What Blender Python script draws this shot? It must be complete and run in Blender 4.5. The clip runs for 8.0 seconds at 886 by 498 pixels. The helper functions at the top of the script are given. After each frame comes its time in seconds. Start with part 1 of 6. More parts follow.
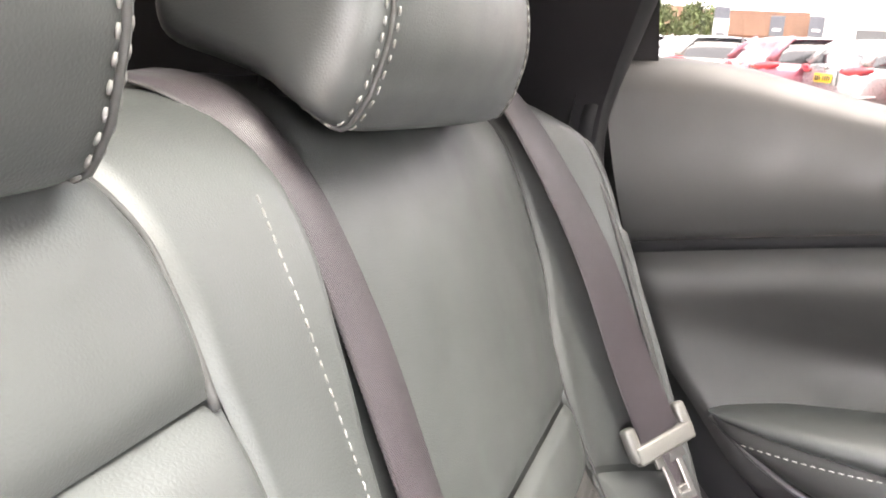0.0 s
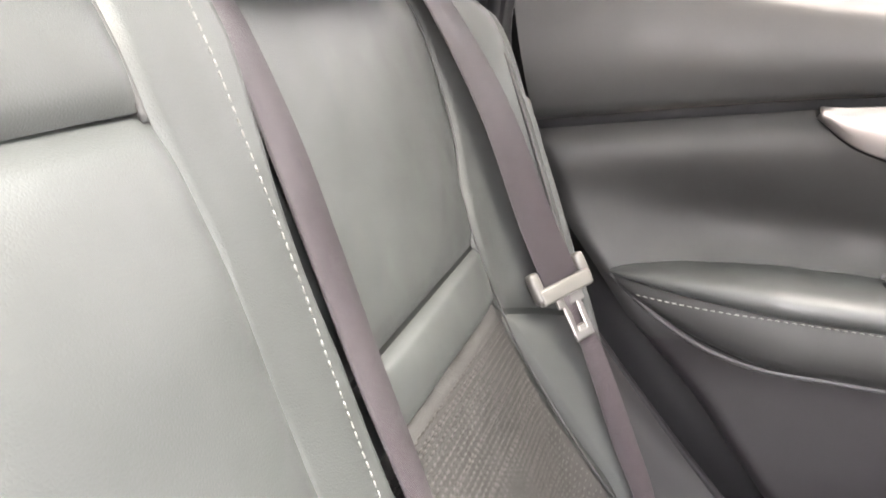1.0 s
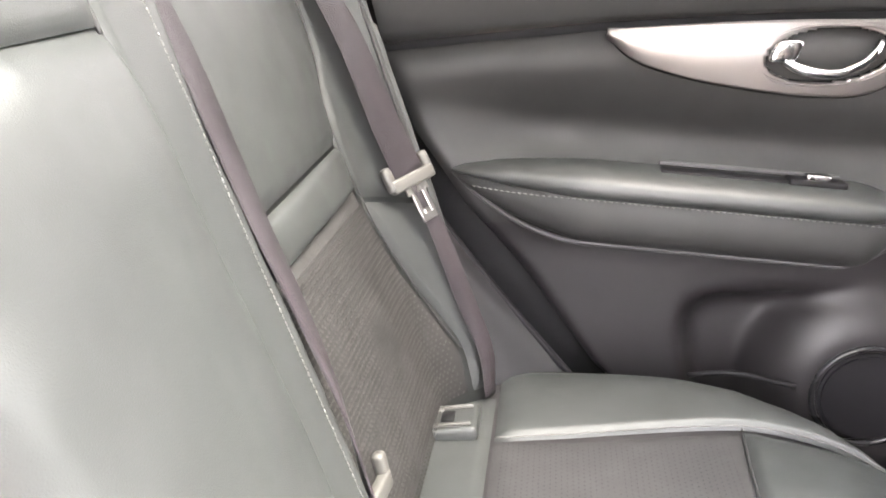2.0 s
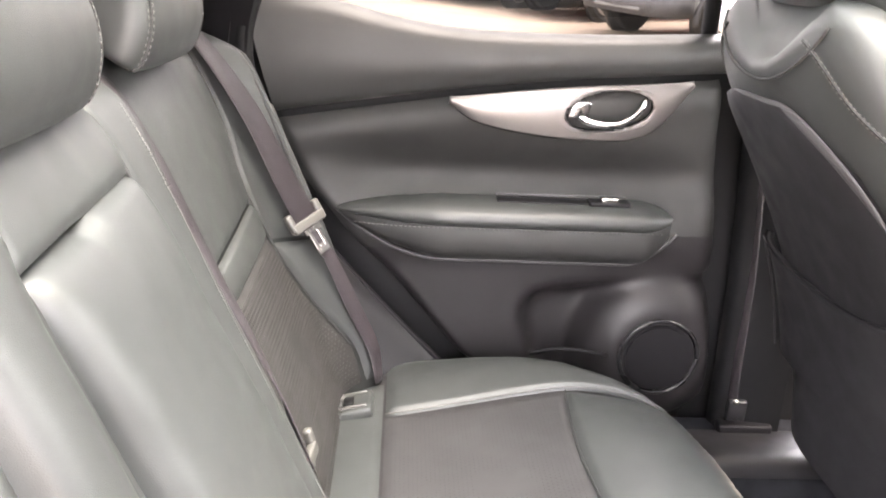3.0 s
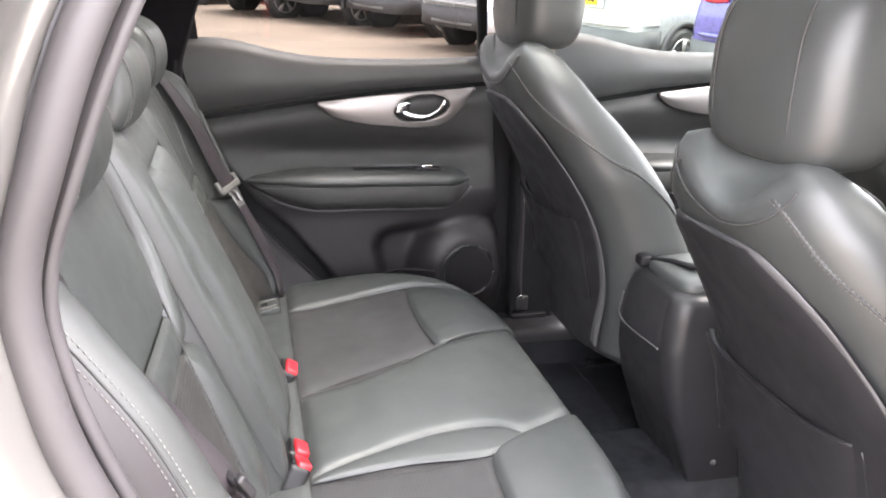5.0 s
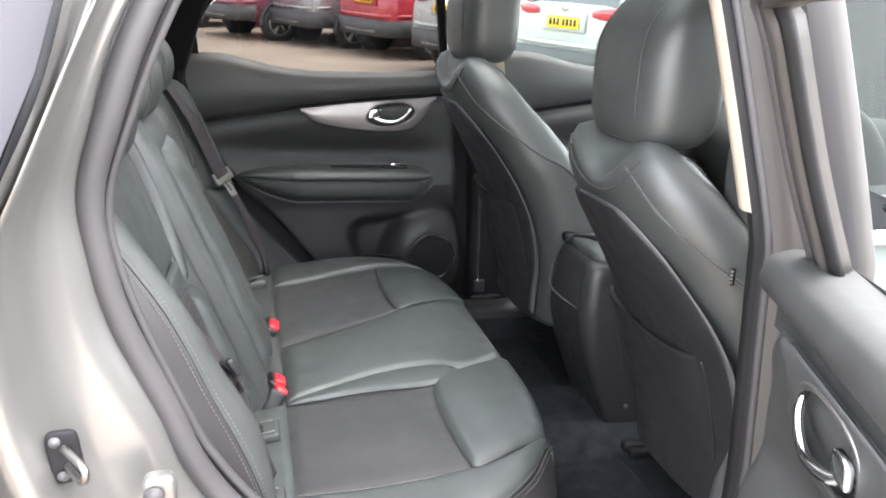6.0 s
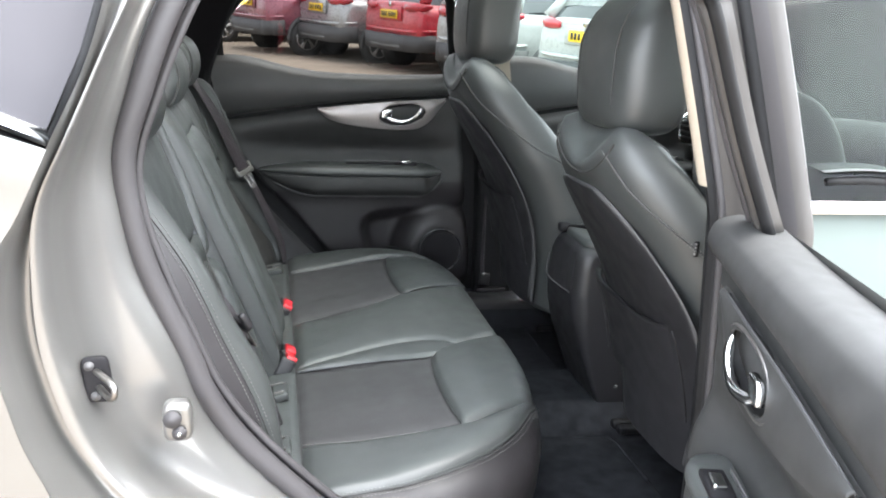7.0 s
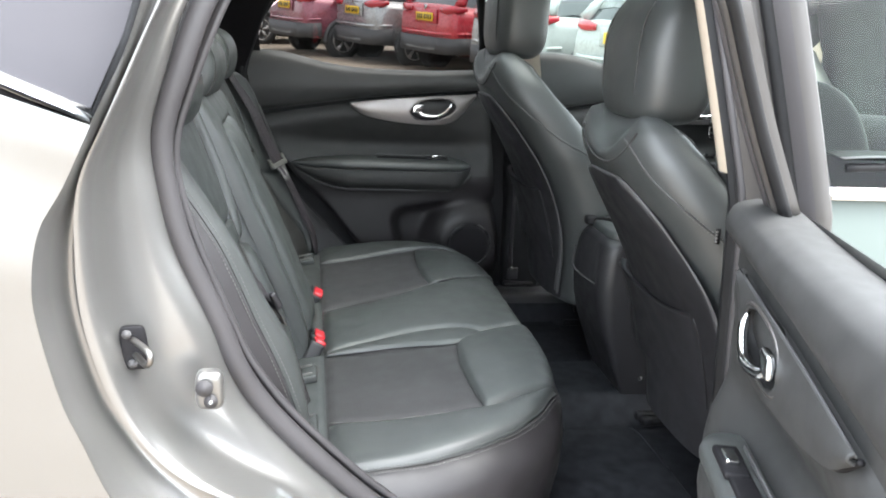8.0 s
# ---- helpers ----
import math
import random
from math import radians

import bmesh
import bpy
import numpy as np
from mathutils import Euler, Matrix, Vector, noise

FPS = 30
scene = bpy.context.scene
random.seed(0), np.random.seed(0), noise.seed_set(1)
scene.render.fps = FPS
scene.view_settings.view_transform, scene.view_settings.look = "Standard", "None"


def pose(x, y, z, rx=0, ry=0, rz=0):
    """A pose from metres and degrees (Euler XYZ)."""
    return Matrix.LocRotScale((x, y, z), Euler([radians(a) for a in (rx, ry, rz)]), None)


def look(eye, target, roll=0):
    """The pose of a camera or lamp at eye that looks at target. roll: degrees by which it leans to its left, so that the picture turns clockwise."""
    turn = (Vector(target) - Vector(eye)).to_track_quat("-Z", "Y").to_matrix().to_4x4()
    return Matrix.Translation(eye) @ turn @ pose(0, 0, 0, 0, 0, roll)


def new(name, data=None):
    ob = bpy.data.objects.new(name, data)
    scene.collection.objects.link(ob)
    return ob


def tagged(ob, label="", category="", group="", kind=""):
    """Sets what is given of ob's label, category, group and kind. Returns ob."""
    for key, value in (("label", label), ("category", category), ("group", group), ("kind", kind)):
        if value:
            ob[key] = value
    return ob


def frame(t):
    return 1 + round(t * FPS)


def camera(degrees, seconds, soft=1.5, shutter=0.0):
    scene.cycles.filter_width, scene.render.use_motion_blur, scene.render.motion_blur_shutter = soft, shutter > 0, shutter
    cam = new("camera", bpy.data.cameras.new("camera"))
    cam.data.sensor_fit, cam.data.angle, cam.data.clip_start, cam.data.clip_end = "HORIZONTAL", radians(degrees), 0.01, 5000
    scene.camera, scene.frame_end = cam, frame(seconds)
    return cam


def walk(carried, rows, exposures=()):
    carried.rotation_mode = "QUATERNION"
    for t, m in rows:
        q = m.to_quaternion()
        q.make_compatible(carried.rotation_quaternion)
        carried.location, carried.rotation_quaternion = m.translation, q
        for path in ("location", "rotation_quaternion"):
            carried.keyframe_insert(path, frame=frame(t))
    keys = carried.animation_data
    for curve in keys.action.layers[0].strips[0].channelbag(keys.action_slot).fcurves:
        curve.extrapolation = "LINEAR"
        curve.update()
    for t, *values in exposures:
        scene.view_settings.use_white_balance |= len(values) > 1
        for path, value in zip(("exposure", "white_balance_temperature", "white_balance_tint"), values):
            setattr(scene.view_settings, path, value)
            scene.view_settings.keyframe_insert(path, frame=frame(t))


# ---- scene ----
cam = camera(57.4, 8.0, soft=1.9)
PATH = [
    (0, (0.12, -0.079, 1.22), (-0.558, 1.754, 0.796), 4.1),
    (0.5, (0.142, -0.095, 1.185), (-0.458, 1.751, 0.707), 4.5),
    (1, (0.169, -0.144, 1.163), (-0.353, 1.709, 0.621), 3.7),
    (1.5, (0.202, -0.213, 1.15), (-0.186, 1.648, 0.529), 4.0),
    (2, (0.227, -0.319, 1.169), (0.017, 1.555, 0.502), 3.6),
    (3.3, (0.212, -0.682, 1.341), (0.398, 1.193, 0.671), 2.8),
    (3.5, (0.206, -0.754, 1.351), (0.433, 1.119, 0.689), 2.6),
    (4, (0.19, -0.941, 1.365), (0.508, 0.924, 0.718), 2.3),
    (4.5, (0.162, -1.094, 1.369), (0.565, 0.76, 0.735), 2.3),
    (5, (0.134, -1.279, 1.392), (0.588, 0.566, 0.768), 2.4),
    (6.3, (0.145, -1.692, 1.396), (0.614, 0.171, 0.841), 2.8),
    (6.5, (0.15, -1.723, 1.392), (0.606, 0.146, 0.844), 2.9),
    (7, (0.158, -1.781, 1.367), (0.572, 0.101, 0.833), 3.1),
    (7.5, (0.171, -1.827, 1.351), (0.539, 0.067, 0.823), 3.2),
    (8, (0.165, -1.825, 1.346), (0.499, 0.075, 0.816), 3.2),
]
EXPOSURES = [(0, 5.5, 7000, 17), (1.0, 5.5, 7000, 18), (2.0, 5.44, 7000, 18), (3.5, 5.16, 7100, 20), (4.5, 4.75, 7000, 19), (5.0, 4.48, 6700, 17), (6.3, 3.80, 6350, 10), (7.0, 3.64, 6250, 8), (8.0, 3.50, 6250, 7)]
walk(cam, [(t, look(eye, target, roll)) for t, eye, target, roll in PATH], EXPOSURES)

# ---- world and light ----
world = bpy.data.worlds.new("sky")
scene.world = world
world.use_nodes = True
wn = world.node_tree.nodes
sky = wn.new("ShaderNodeTexSky")
sky.sky_type = "NISHITA"
sky.sun_disc = False
sky.sun_elevation = radians(65)
sky.sun_rotation = radians(105)
sky.air_density, sky.dust_density, sky.ozone_density = 1.0, 4.0, 1.0
# overcast: the blue of the clear sky is washed out towards a grey white
wmix = wn.new("ShaderNodeMixRGB")
wmix.inputs[0].default_value = 0.75
wmix.inputs[2].default_value = (9.0, 9.2, 9.5, 1)
world.node_tree.links.new(sky.outputs[0], wmix.inputs[1])
world.node_tree.links.new(wmix.outputs[0], wn["Background"].inputs[0])
wn["Background"].inputs[1].default_value = 0.15

sun_data = bpy.data.lights.new("sun", "SUN")
sun_data.energy, sun_data.angle, sun_data.color = 1.2, radians(50), (1.0, 0.96, 0.9)
sun = new("sun", sun_data)
sun.matrix_world = look((5.4, -1.5, 12), (0, 0, 0))


# ---- materials ----
def mat(name, color, rough=0.5, metal=0.0, grain=(0, 0.0), var=0.15, var_scale=6.0, kind="noise", coat=0.0, spec=0.5, rvar=0.08, fine=0):
    """Node material: base colour with cloudy variation, uneven roughness, fine relief."""
    m = bpy.data.materials.new(name)
    m.use_nodes = True
    nt, ns = m.node_tree, m.node_tree.nodes
    b = ns["Principled BSDF"]
    b.inputs["Metallic"].default_value = metal
    b.inputs["Coat Weight"].default_value = coat
    b.inputs["Coat Roughness"].default_value = 0.06
    b.inputs["Specular IOR Level"].default_value = spec
    co = ns.new("ShaderNodeTexCoord")
    n1 = ns.new("ShaderNodeTexNoise")
    n1.inputs["Scale"].default_value, n1.inputs["Detail"].default_value = var_scale, 5
    nt.links.new(co.outputs["Object"], n1.inputs["Vector"])
    ramp = ns.new("ShaderNodeMapRange")
    ramp.inputs["From Min"].default_value, ramp.inputs["From Max"].default_value = 0.3, 0.7
    ramp.inputs["To Min"].default_value, ramp.inputs["To Max"].default_value = 1 - var, 1 + var
    nt.links.new(n1.outputs["Fac"], ramp.inputs["Value"])
    mul = ns.new("ShaderNodeVectorMath")
    mul.operation = "SCALE"
    mul.inputs[0].default_value = color
    nt.links.new(ramp.outputs[0], mul.inputs["Scale"])
    nt.links.new(mul.outputs[0], b.inputs["Base Color"])
    rr = ns.new("ShaderNodeMapRange")
    rr.inputs["From Min"].default_value, rr.inputs["From Max"].default_value = 0.3, 0.7
    rr.inputs["To Min"].default_value, rr.inputs["To Max"].default_value = max(0.02, rough - rvar), min(1, rough + rvar)
    n2 = ns.new("ShaderNodeTexNoise")
    n2.inputs["Scale"].default_value, n2.inputs["Detail"].default_value = var_scale * 4, 3
    nt.links.new(co.outputs["Object"], n2.inputs["Vector"])
    nt.links.new(n2.outputs["Fac"], rr.inputs["Value"])
    nt.links.new(rr.outputs[0], b.inputs["Roughness"])
    if grain[0]:
        bump = ns.new("ShaderNodeBump")
        bump.inputs["Strength"].default_value = grain[1]
        bump.inputs["Distance"].default_value = 0.0006
        if kind == "voronoi":
            g = ns.new("ShaderNodeTexVoronoi")
            g.feature = "DISTANCE_TO_EDGE"
            g.inputs["Scale"].default_value = grain[0]
            out = g.outputs["Distance"]
        elif kind == "weave":
            g = ns.new("ShaderNodeTexWave")
            g.wave_type, g.bands_direction = "BANDS", "DIAGONAL"
            g.inputs["Scale"].default_value = grain[0]
            g.inputs["Distortion"].default_value = 0.6
            out = g.outputs["Fac"]
        else:
            g = ns.new("ShaderNodeTexNoise")
            g.inputs["Scale"].default_value, g.inputs["Detail"].default_value = grain[0], 3
            out = g.outputs["Fac"]
        nt.links.new(co.outputs["Object"], g.inputs["Vector"])
        nt.links.new(out, bump.inputs["Height"])
        if fine:
            big = ns.new("ShaderNodeBump")
            big.inputs["Strength"].default_value, big.inputs["Distance"].default_value = 0.25, fine
            w = ns.new("ShaderNodeTexNoise")
            w.inputs["Scale"].default_value, w.inputs["Detail"].default_value, w.inputs["Distortion"].default_value = 9.0, 2, 0.8
            nt.links.new(co.outputs["Object"], w.inputs["Vector"])
            nt.links.new(w.outputs["Fac"], big.inputs["Height"])
            nt.links.new(big.outputs[0], bump.inputs["Normal"])
        nt.links.new(bump.outputs[0], b.inputs["Normal"])
    return m


def glass_mat(name, tint, gloss=0.10):
    """Thin window glass: tinted see-through sheet with a clear reflection."""
    m = bpy.data.materials.new(name)
    m.use_nodes = True
    nt, ns = m.node_tree, m.node_tree.nodes
    ns.remove(ns["Principled BSDF"])
    tr, gl, mix = ns.new("ShaderNodeBsdfTransparent"), ns.new("ShaderNodeBsdfGlossy"), ns.new("ShaderNodeMixShader")
    tr.inputs[0].default_value = (*tint, 1)
    gl.inputs["Roughness"].default_value = 0.01
    fr = ns.new("ShaderNodeFresnel")
    fr.inputs[0].default_value = 1.0 + gloss * 5
    nt.links.new(fr.outputs[0], mix.inputs[0])
    nt.links.new(tr.outputs[0], mix.inputs[1])
    nt.links.new(gl.outputs[0], mix.inputs[2])
    nt.links.new(mix.outputs[0], ns["Material Output"].inputs[0])
    return m


LEATHER = mat("black_leather", (0.0270, 0.0290, 0.0284), 0.47, grain=(620, 0.22), kind="voronoi", var=0.07, fine=0.0016, spec=0.48, rvar=0.05)
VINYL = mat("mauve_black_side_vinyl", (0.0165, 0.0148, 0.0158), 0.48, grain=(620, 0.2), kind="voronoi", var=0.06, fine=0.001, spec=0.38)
CLOTH = mat("perforated_cloth", (0.0260, 0.0248, 0.0254), 0.75, grain=(900, 0.3), var=0.12, spec=0.3)
MESH = mat("knitted_mesh_cloth", (0.012, 0.0112, 0.0108), 0.7, grain=(500, 0.5), kind="weave", var=0.15)
DOT = mat("raised_mesh_knots", (0.040, 0.037, 0.0355), 0.6, var=0.2, var_scale=60)
SOFT_SHADED = mat("shaded_mauve_black_door_panel", (0.0118, 0.0106, 0.0116), 0.5, grain=(500, 0.15), var=0.1, spec=0.3)
UPPER = mat("grained_door_cap", (0.0255, 0.0262, 0.0258), 0.52, grain=(700, 0.12), kind="voronoi", var=0.08, spec=0.4)
SHELLP = mat("seatback_shell_plastic", (0.0112, 0.0108, 0.0120), 0.5, grain=(500, 0.15), var=0.1, spec=0.3)
PLASTIC = mat("black_moulded_plastic", (0.0125, 0.0120, 0.0132), 0.42, grain=(600, 0.12), var=0.1, spec=0.35)
SOFT = mat("soft_touch_panel", (0.0165, 0.0165, 0.0163), 0.6, grain=(800, 0.08), kind="voronoi", var=0.1, spec=0.35)
HARD = mat("dark_hard_plastic", (0.0072, 0.0068, 0.0078), 0.6, grain=(500, 0.2), var=0.15, spec=0.13)
GREYTRIM = mat("grey_seatback_trim", (0.046, 0.045, 0.046), 0.55, grain=(400, 0.1), var=0.08, spec=0.28)
STITCH = mat("pale_thread", (0.0950, 0.0940, 0.0900), 0.8, var=0.2, var_scale=80)
DARKSTITCH = mat("dark_thread", (0.02, 0.02, 0.02), 0.8, var=0.2, var_scale=80)
WEB = mat("seat_belt_webbing", (0.030, 0.0248, 0.0283), 0.45, grain=(420, 0.9), kind="weave", var=0.1)
GREYPLASTIC = mat("grey_belt_plastic", (0.056, 0.054, 0.050), 0.45, var=0.1)
RED = mat("red_buckle_button", (0.3575, 0.0130, 0.0195), 0.35, var=0.08)
CHROME = mat("bright_chrome", (0.58, 0.59, 0.60), 0.14, metal=1.0, var=0.04, rvar=0.04)
STEEL = mat("worn_steel", (0.16, 0.155, 0.15), 0.38, metal=1.0, grain=(150, 0.2), var=0.25)
SATIN = mat("satin_silver_trim", (0.165, 0.155, 0.151), 0.36, metal=0.85, var=0.05, rvar=0.05)
PAINT = mat("grey_metallic_paint", (0.115, 0.112, 0.108), 0.30, metal=0.58, coat=0.5, var=0.02, rvar=0.01)
PAINT_REFLECTING = mat("paint_with_pale_green_reflection", (0.060, 0.073, 0.067), 0.5, var=0.04, spec=0.2)
RUBBER = mat("grey_rubber_seal", (0.028, 0.026, 0.0275), 0.6, grain=(300, 0.2), var=0.12, spec=0.3)
FRAMEP = mat("grey_door_frame_paint", (0.034, 0.0315, 0.030), 0.5, metal=0.1, var=0.06, spec=0.3)
GLOSSBLK = mat("glossy_black_plastic", (0.0121, 0.0121, 0.0132), 0.28, var=0.1, spec=0.3)
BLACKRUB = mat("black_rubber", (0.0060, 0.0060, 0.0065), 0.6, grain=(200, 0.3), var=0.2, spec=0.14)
CARPET = mat("black_carpet", (0.0128, 0.0132, 0.0150), 0.95, grain=(900, 1.0), var=0.3, var_scale=30, spec=0.02)
HEADLINER = mat("pale_headliner", (0.68, 0.65, 0.61), 0.9, grain=(700, 0.08), var=0.06)
BEIGE = mat("beige_pillar_trim", (0.2560, 0.2160, 0.1720), 0.7, grain=(500, 0.3), var=0.05)
DASHM = mat("grey_dashboard_skin", (0.0230, 0.0240, 0.0230), 0.7, var=0.1, spec=0.3)
GLASS = glass_mat("privacy_glass", (0.108, 0.105, 0.102), 0.09)
GLASS_R = glass_mat("added_tinted_roof_glass", (0.40, 0.43, 0.41), 0.10)
GLASS_W = glass_mat("windscreen_glass", (0.78, 0.82, 0.79), 0.02)
GLASS_F = glass_mat("green_tinted_glass", (0.24, 0.275, 0.255), 0.045)
DARKGLASS = mat("dark_window_glass", (0.03, 0.032, 0.035), 0.06, coat=1.0, var=0.1, rvar=0.02)
PRIVACY = mat("privacy_quarter_glass", (0.045, 0.043, 0.047), 0.12, spec=0.06, var=0.05, rvar=0.02)


# ---- building helpers ----
def thing(name, label, category, group="", kind=""):
    return tagged(new(name), label, category, group, kind)


def finish(bm, smooth):
    bmesh.ops.recalc_face_normals(bm, faces=bm.faces)
    for f in bm.faces:
        f.smooth = smooth
    return bm


def part(name, bm, material, parent=None, label="", smooth=True, kind=""):
    """Link a bmesh as one mesh object under a thing or a part."""
    finish(bm, smooth)
    me = bpy.data.meshes.new(name)
    bm.to_mesh(me)
    bm.free()
    me.materials.append(material)
    ob = new(name, me)
    if parent:
        ob.parent = parent
    return tagged(ob, label, kind=kind)


def spline(pts, n):
    """n + 1 points along a Catmull-Rom curve through pts, evenly spaced."""
    p = np.array(pts, float)
    p = np.vstack([2 * p[0] - p[1], p, 2 * p[-1] - p[-2]])
    out = []
    for i in range(1, len(p) - 2):
        a, b, c, d = p[i - 1], p[i], p[i + 1], p[i + 2]
        for t in np.linspace(0, 1, 16, endpoint=False):
            out.append(0.5 * (2 * b + (c - a) * t + (2 * a - 5 * b + 4 * c - d) * t * t + (3 * b - a - 3 * c + d) * t ** 3))
    out.append(p[-2])
    out = np.array(out)
    s = np.concatenate([[0], np.cumsum(np.linalg.norm(np.diff(out, axis=0), axis=1))])
    q = np.linspace(0, s[-1], n + 1)
    return np.stack([np.interp(q, s, out[:, k]) for k in range(out.shape[1])], axis=1)


def grid(rows, close_u=False, caps=False, bm=None):
    """A sheet from rows of points; close_u joins each row's end to its start."""
    bm = bm or bmesh.new()
    vs = [[bm.verts.new(Vector(p)) for p in r] for r in rows]
    n = len(vs[0])
    for a, b in zip(vs, vs[1:]):
        for j in range(n if close_u else n - 1):
            k = (j + 1) % n
            bm.faces.new((a[j], a[k], b[k], b[j]))
    if caps:
        bm.faces.new(vs[0][::-1])
        bm.faces.new(vs[-1])
    return bm


def tube(path, radius, sides=8, bm=None, flat=None, up=(0, 0, 1), caps=True):
    """Sweep a round (or flat: width, thickness) section along a path."""
    path = [Vector(p) for p in path]
    rows, s = [], None
    for i, p in enumerate(path):
        d = (path[min(i + 1, len(path) - 1)] - path[max(i - 1, 0)]).normalized()
        u = Vector(up) if not isinstance(up, list) else Vector(up[i])
        if flat or s is None:
            s = d.cross(u)
            s = s.normalized() if s.length > 1e-3 else d.orthogonal().normalized()
        else:
            s = (s - d * s.dot(d)).normalized()
        w = s.cross(d).normalized()
        if flat:
            a, b = flat[0] / 2, flat[1] / 2
            sec = [(-a, -b * 0.3), (-a * 0.96, b), (a * 0.96, b), (a, -b * 0.3), (a * 0.96, -b), (-a * 0.96, -b)]
            rows.append([p + s * x + w * y for x, y in sec])
        else:
            r = radius[i] if isinstance(radius, (list, tuple, np.ndarray)) else radius
            rows.append([p + s * (r * math.cos(k * math.tau / sides)) + w * (r * math.sin(k * math.tau / sides)) for k in range(sides)])
    return grid(rows, True, caps, bm)


def box(size, centre=(0, 0, 0), bevel=0.0, seg=2, rot=None, bm=None):
    """A bevelled box, optionally turned by a matrix about its centre."""
    b2 = bmesh.new()
    bmesh.ops.create_cube(b2, size=1)
    bmesh.ops.scale(b2, vec=size, verts=b2.verts)
    if bevel:
        bmesh.ops.bevel(b2, geom=b2.edges[:], offset=bevel, segments=seg, affect="EDGES", profile=0.6)
    if rot:
        bmesh.ops.transform(b2, matrix=rot, verts=b2.verts)
    bmesh.ops.translate(b2, vec=centre, verts=b2.verts)
    if bm is None:
        return b2
    me = bpy.data.meshes.new("t")
    b2.to_mesh(me)
    b2.free()
    bm.from_mesh(me)
    bpy.data.meshes.remove(me)
    return bm


def disc(radius, depth, centre, axis, sides=28, bevel=0.0, bm=None):
    """A short cylinder with bevelled rims along an axis."""
    b2 = bmesh.new()
    bmesh.ops.create_cone(b2, cap_ends=True, segments=sides, radius1=radius, radius2=radius, depth=depth)
    if bevel:
        bmesh.ops.bevel(b2, geom=[e for e in b2.edges if len(e.link_faces) == 2 and any(len(f.verts) > 4 for f in e.link_faces)], offset=bevel, segments=2, affect="EDGES")
    bmesh.ops.transform(b2, matrix=Vector(axis).to_track_quat("Z", "Y").to_matrix().to_4x4(), verts=b2.verts)
    bmesh.ops.translate(b2, vec=centre, verts=b2.verts)
    if bm is None:
        return b2
    me = bpy.data.meshes.new("t")
    b2.to_mesh(me)
    b2.free()
    bm.from_mesh(me)
    bpy.data.meshes.remove(me)
    return bm


def smooth_bump(r, a, b):
    """1 inside radius a, falling smoothly to 0 at b."""
    t = min(1, max(0, (b - r) / (b - a)))
    return t * t * (3 - 2 * t)


def spow(c, e):
    return math.copysign(abs(c) ** e, c)


def pillow(half, e1=0.5, e2=0.45, nu=40, nv=24, shape=None):
    """A rounded block (superellipsoid); shape(x, y, z) bends it."""
    rows = []
    for i in range(nv + 1):
        v = -math.pi / 2 + math.pi * (0.004 + 0.992 * i / nv)
        row = []
        for j in range(nu):
            u = math.tau * j / nu
            x = half[0] * spow(math.cos(v), e1) * spow(math.cos(u), e2)
            y = half[1] * spow(math.cos(v), e1) * spow(math.sin(u), e2)
            z = half[2] * spow(math.sin(v), e1)
            row.append(shape(x, y, z) if shape else (x, y, z))
        rows.append(row)
    return grid(rows, True, True)


def stitches(path, length=0.006, gap=0.0035, r=0.0009, bm=None, lift=(0, 0, 0)):
    """Short thread stitches laid along a path."""
    bm = bm or bmesh.new()
    p = np.array(path)
    s = np.concatenate([[0], np.cumsum(np.linalg.norm(np.diff(p, axis=0), axis=1))])
    at = lambda q: Vector([np.interp(q, s, p[:, k]) for k in range(3)]) + Vector(lift)
    q = gap
    while q + length < s[-1]:
        a, m, b = at(q), at(q + length / 2), at(q + length)
        out = (m - (a + b) / 2)
        tube([a, m, b], [r * 0.6, r, r * 0.6], 5, bm, up=(0.31, 0.52, 0.8))
        q += length + gap
    return bm


class Skin:
    """A padded surface: a profile of (x, z) points swept across y. at(s, y, d): the point d above it."""

    def __init__(self, profile, bend=None):
        self.p, self.bend = spline(profile, 240), bend
        t = np.gradient(self.p, axis=0)
        t /= np.linalg.norm(t, axis=1)[:, None]
        self.n = np.stack([t[:, 1], -t[:, 0]], axis=1)

    def s_at(self, axis, value):
        """The place along the profile where x (0) or z (1) first takes a value."""
        k = np.argmin(abs(self.p[:, axis] - value))
        return k / 240

    def at(self, s, y, d=0.0):
        k = np.clip(s, 0, 1) * 240
        i = int(min(k, 239))
        f = k - i
        p = self.p[i] * (1 - f) + self.p[i + 1] * f
        n = self.n[i] * (1 - f) + self.n[i + 1] * f
        x, z = p + n * (d * self.sign)
        if self.bend:
            x, z = self.bend(s, y, x, z)
        return (x, y, z)

    sign = 1.0


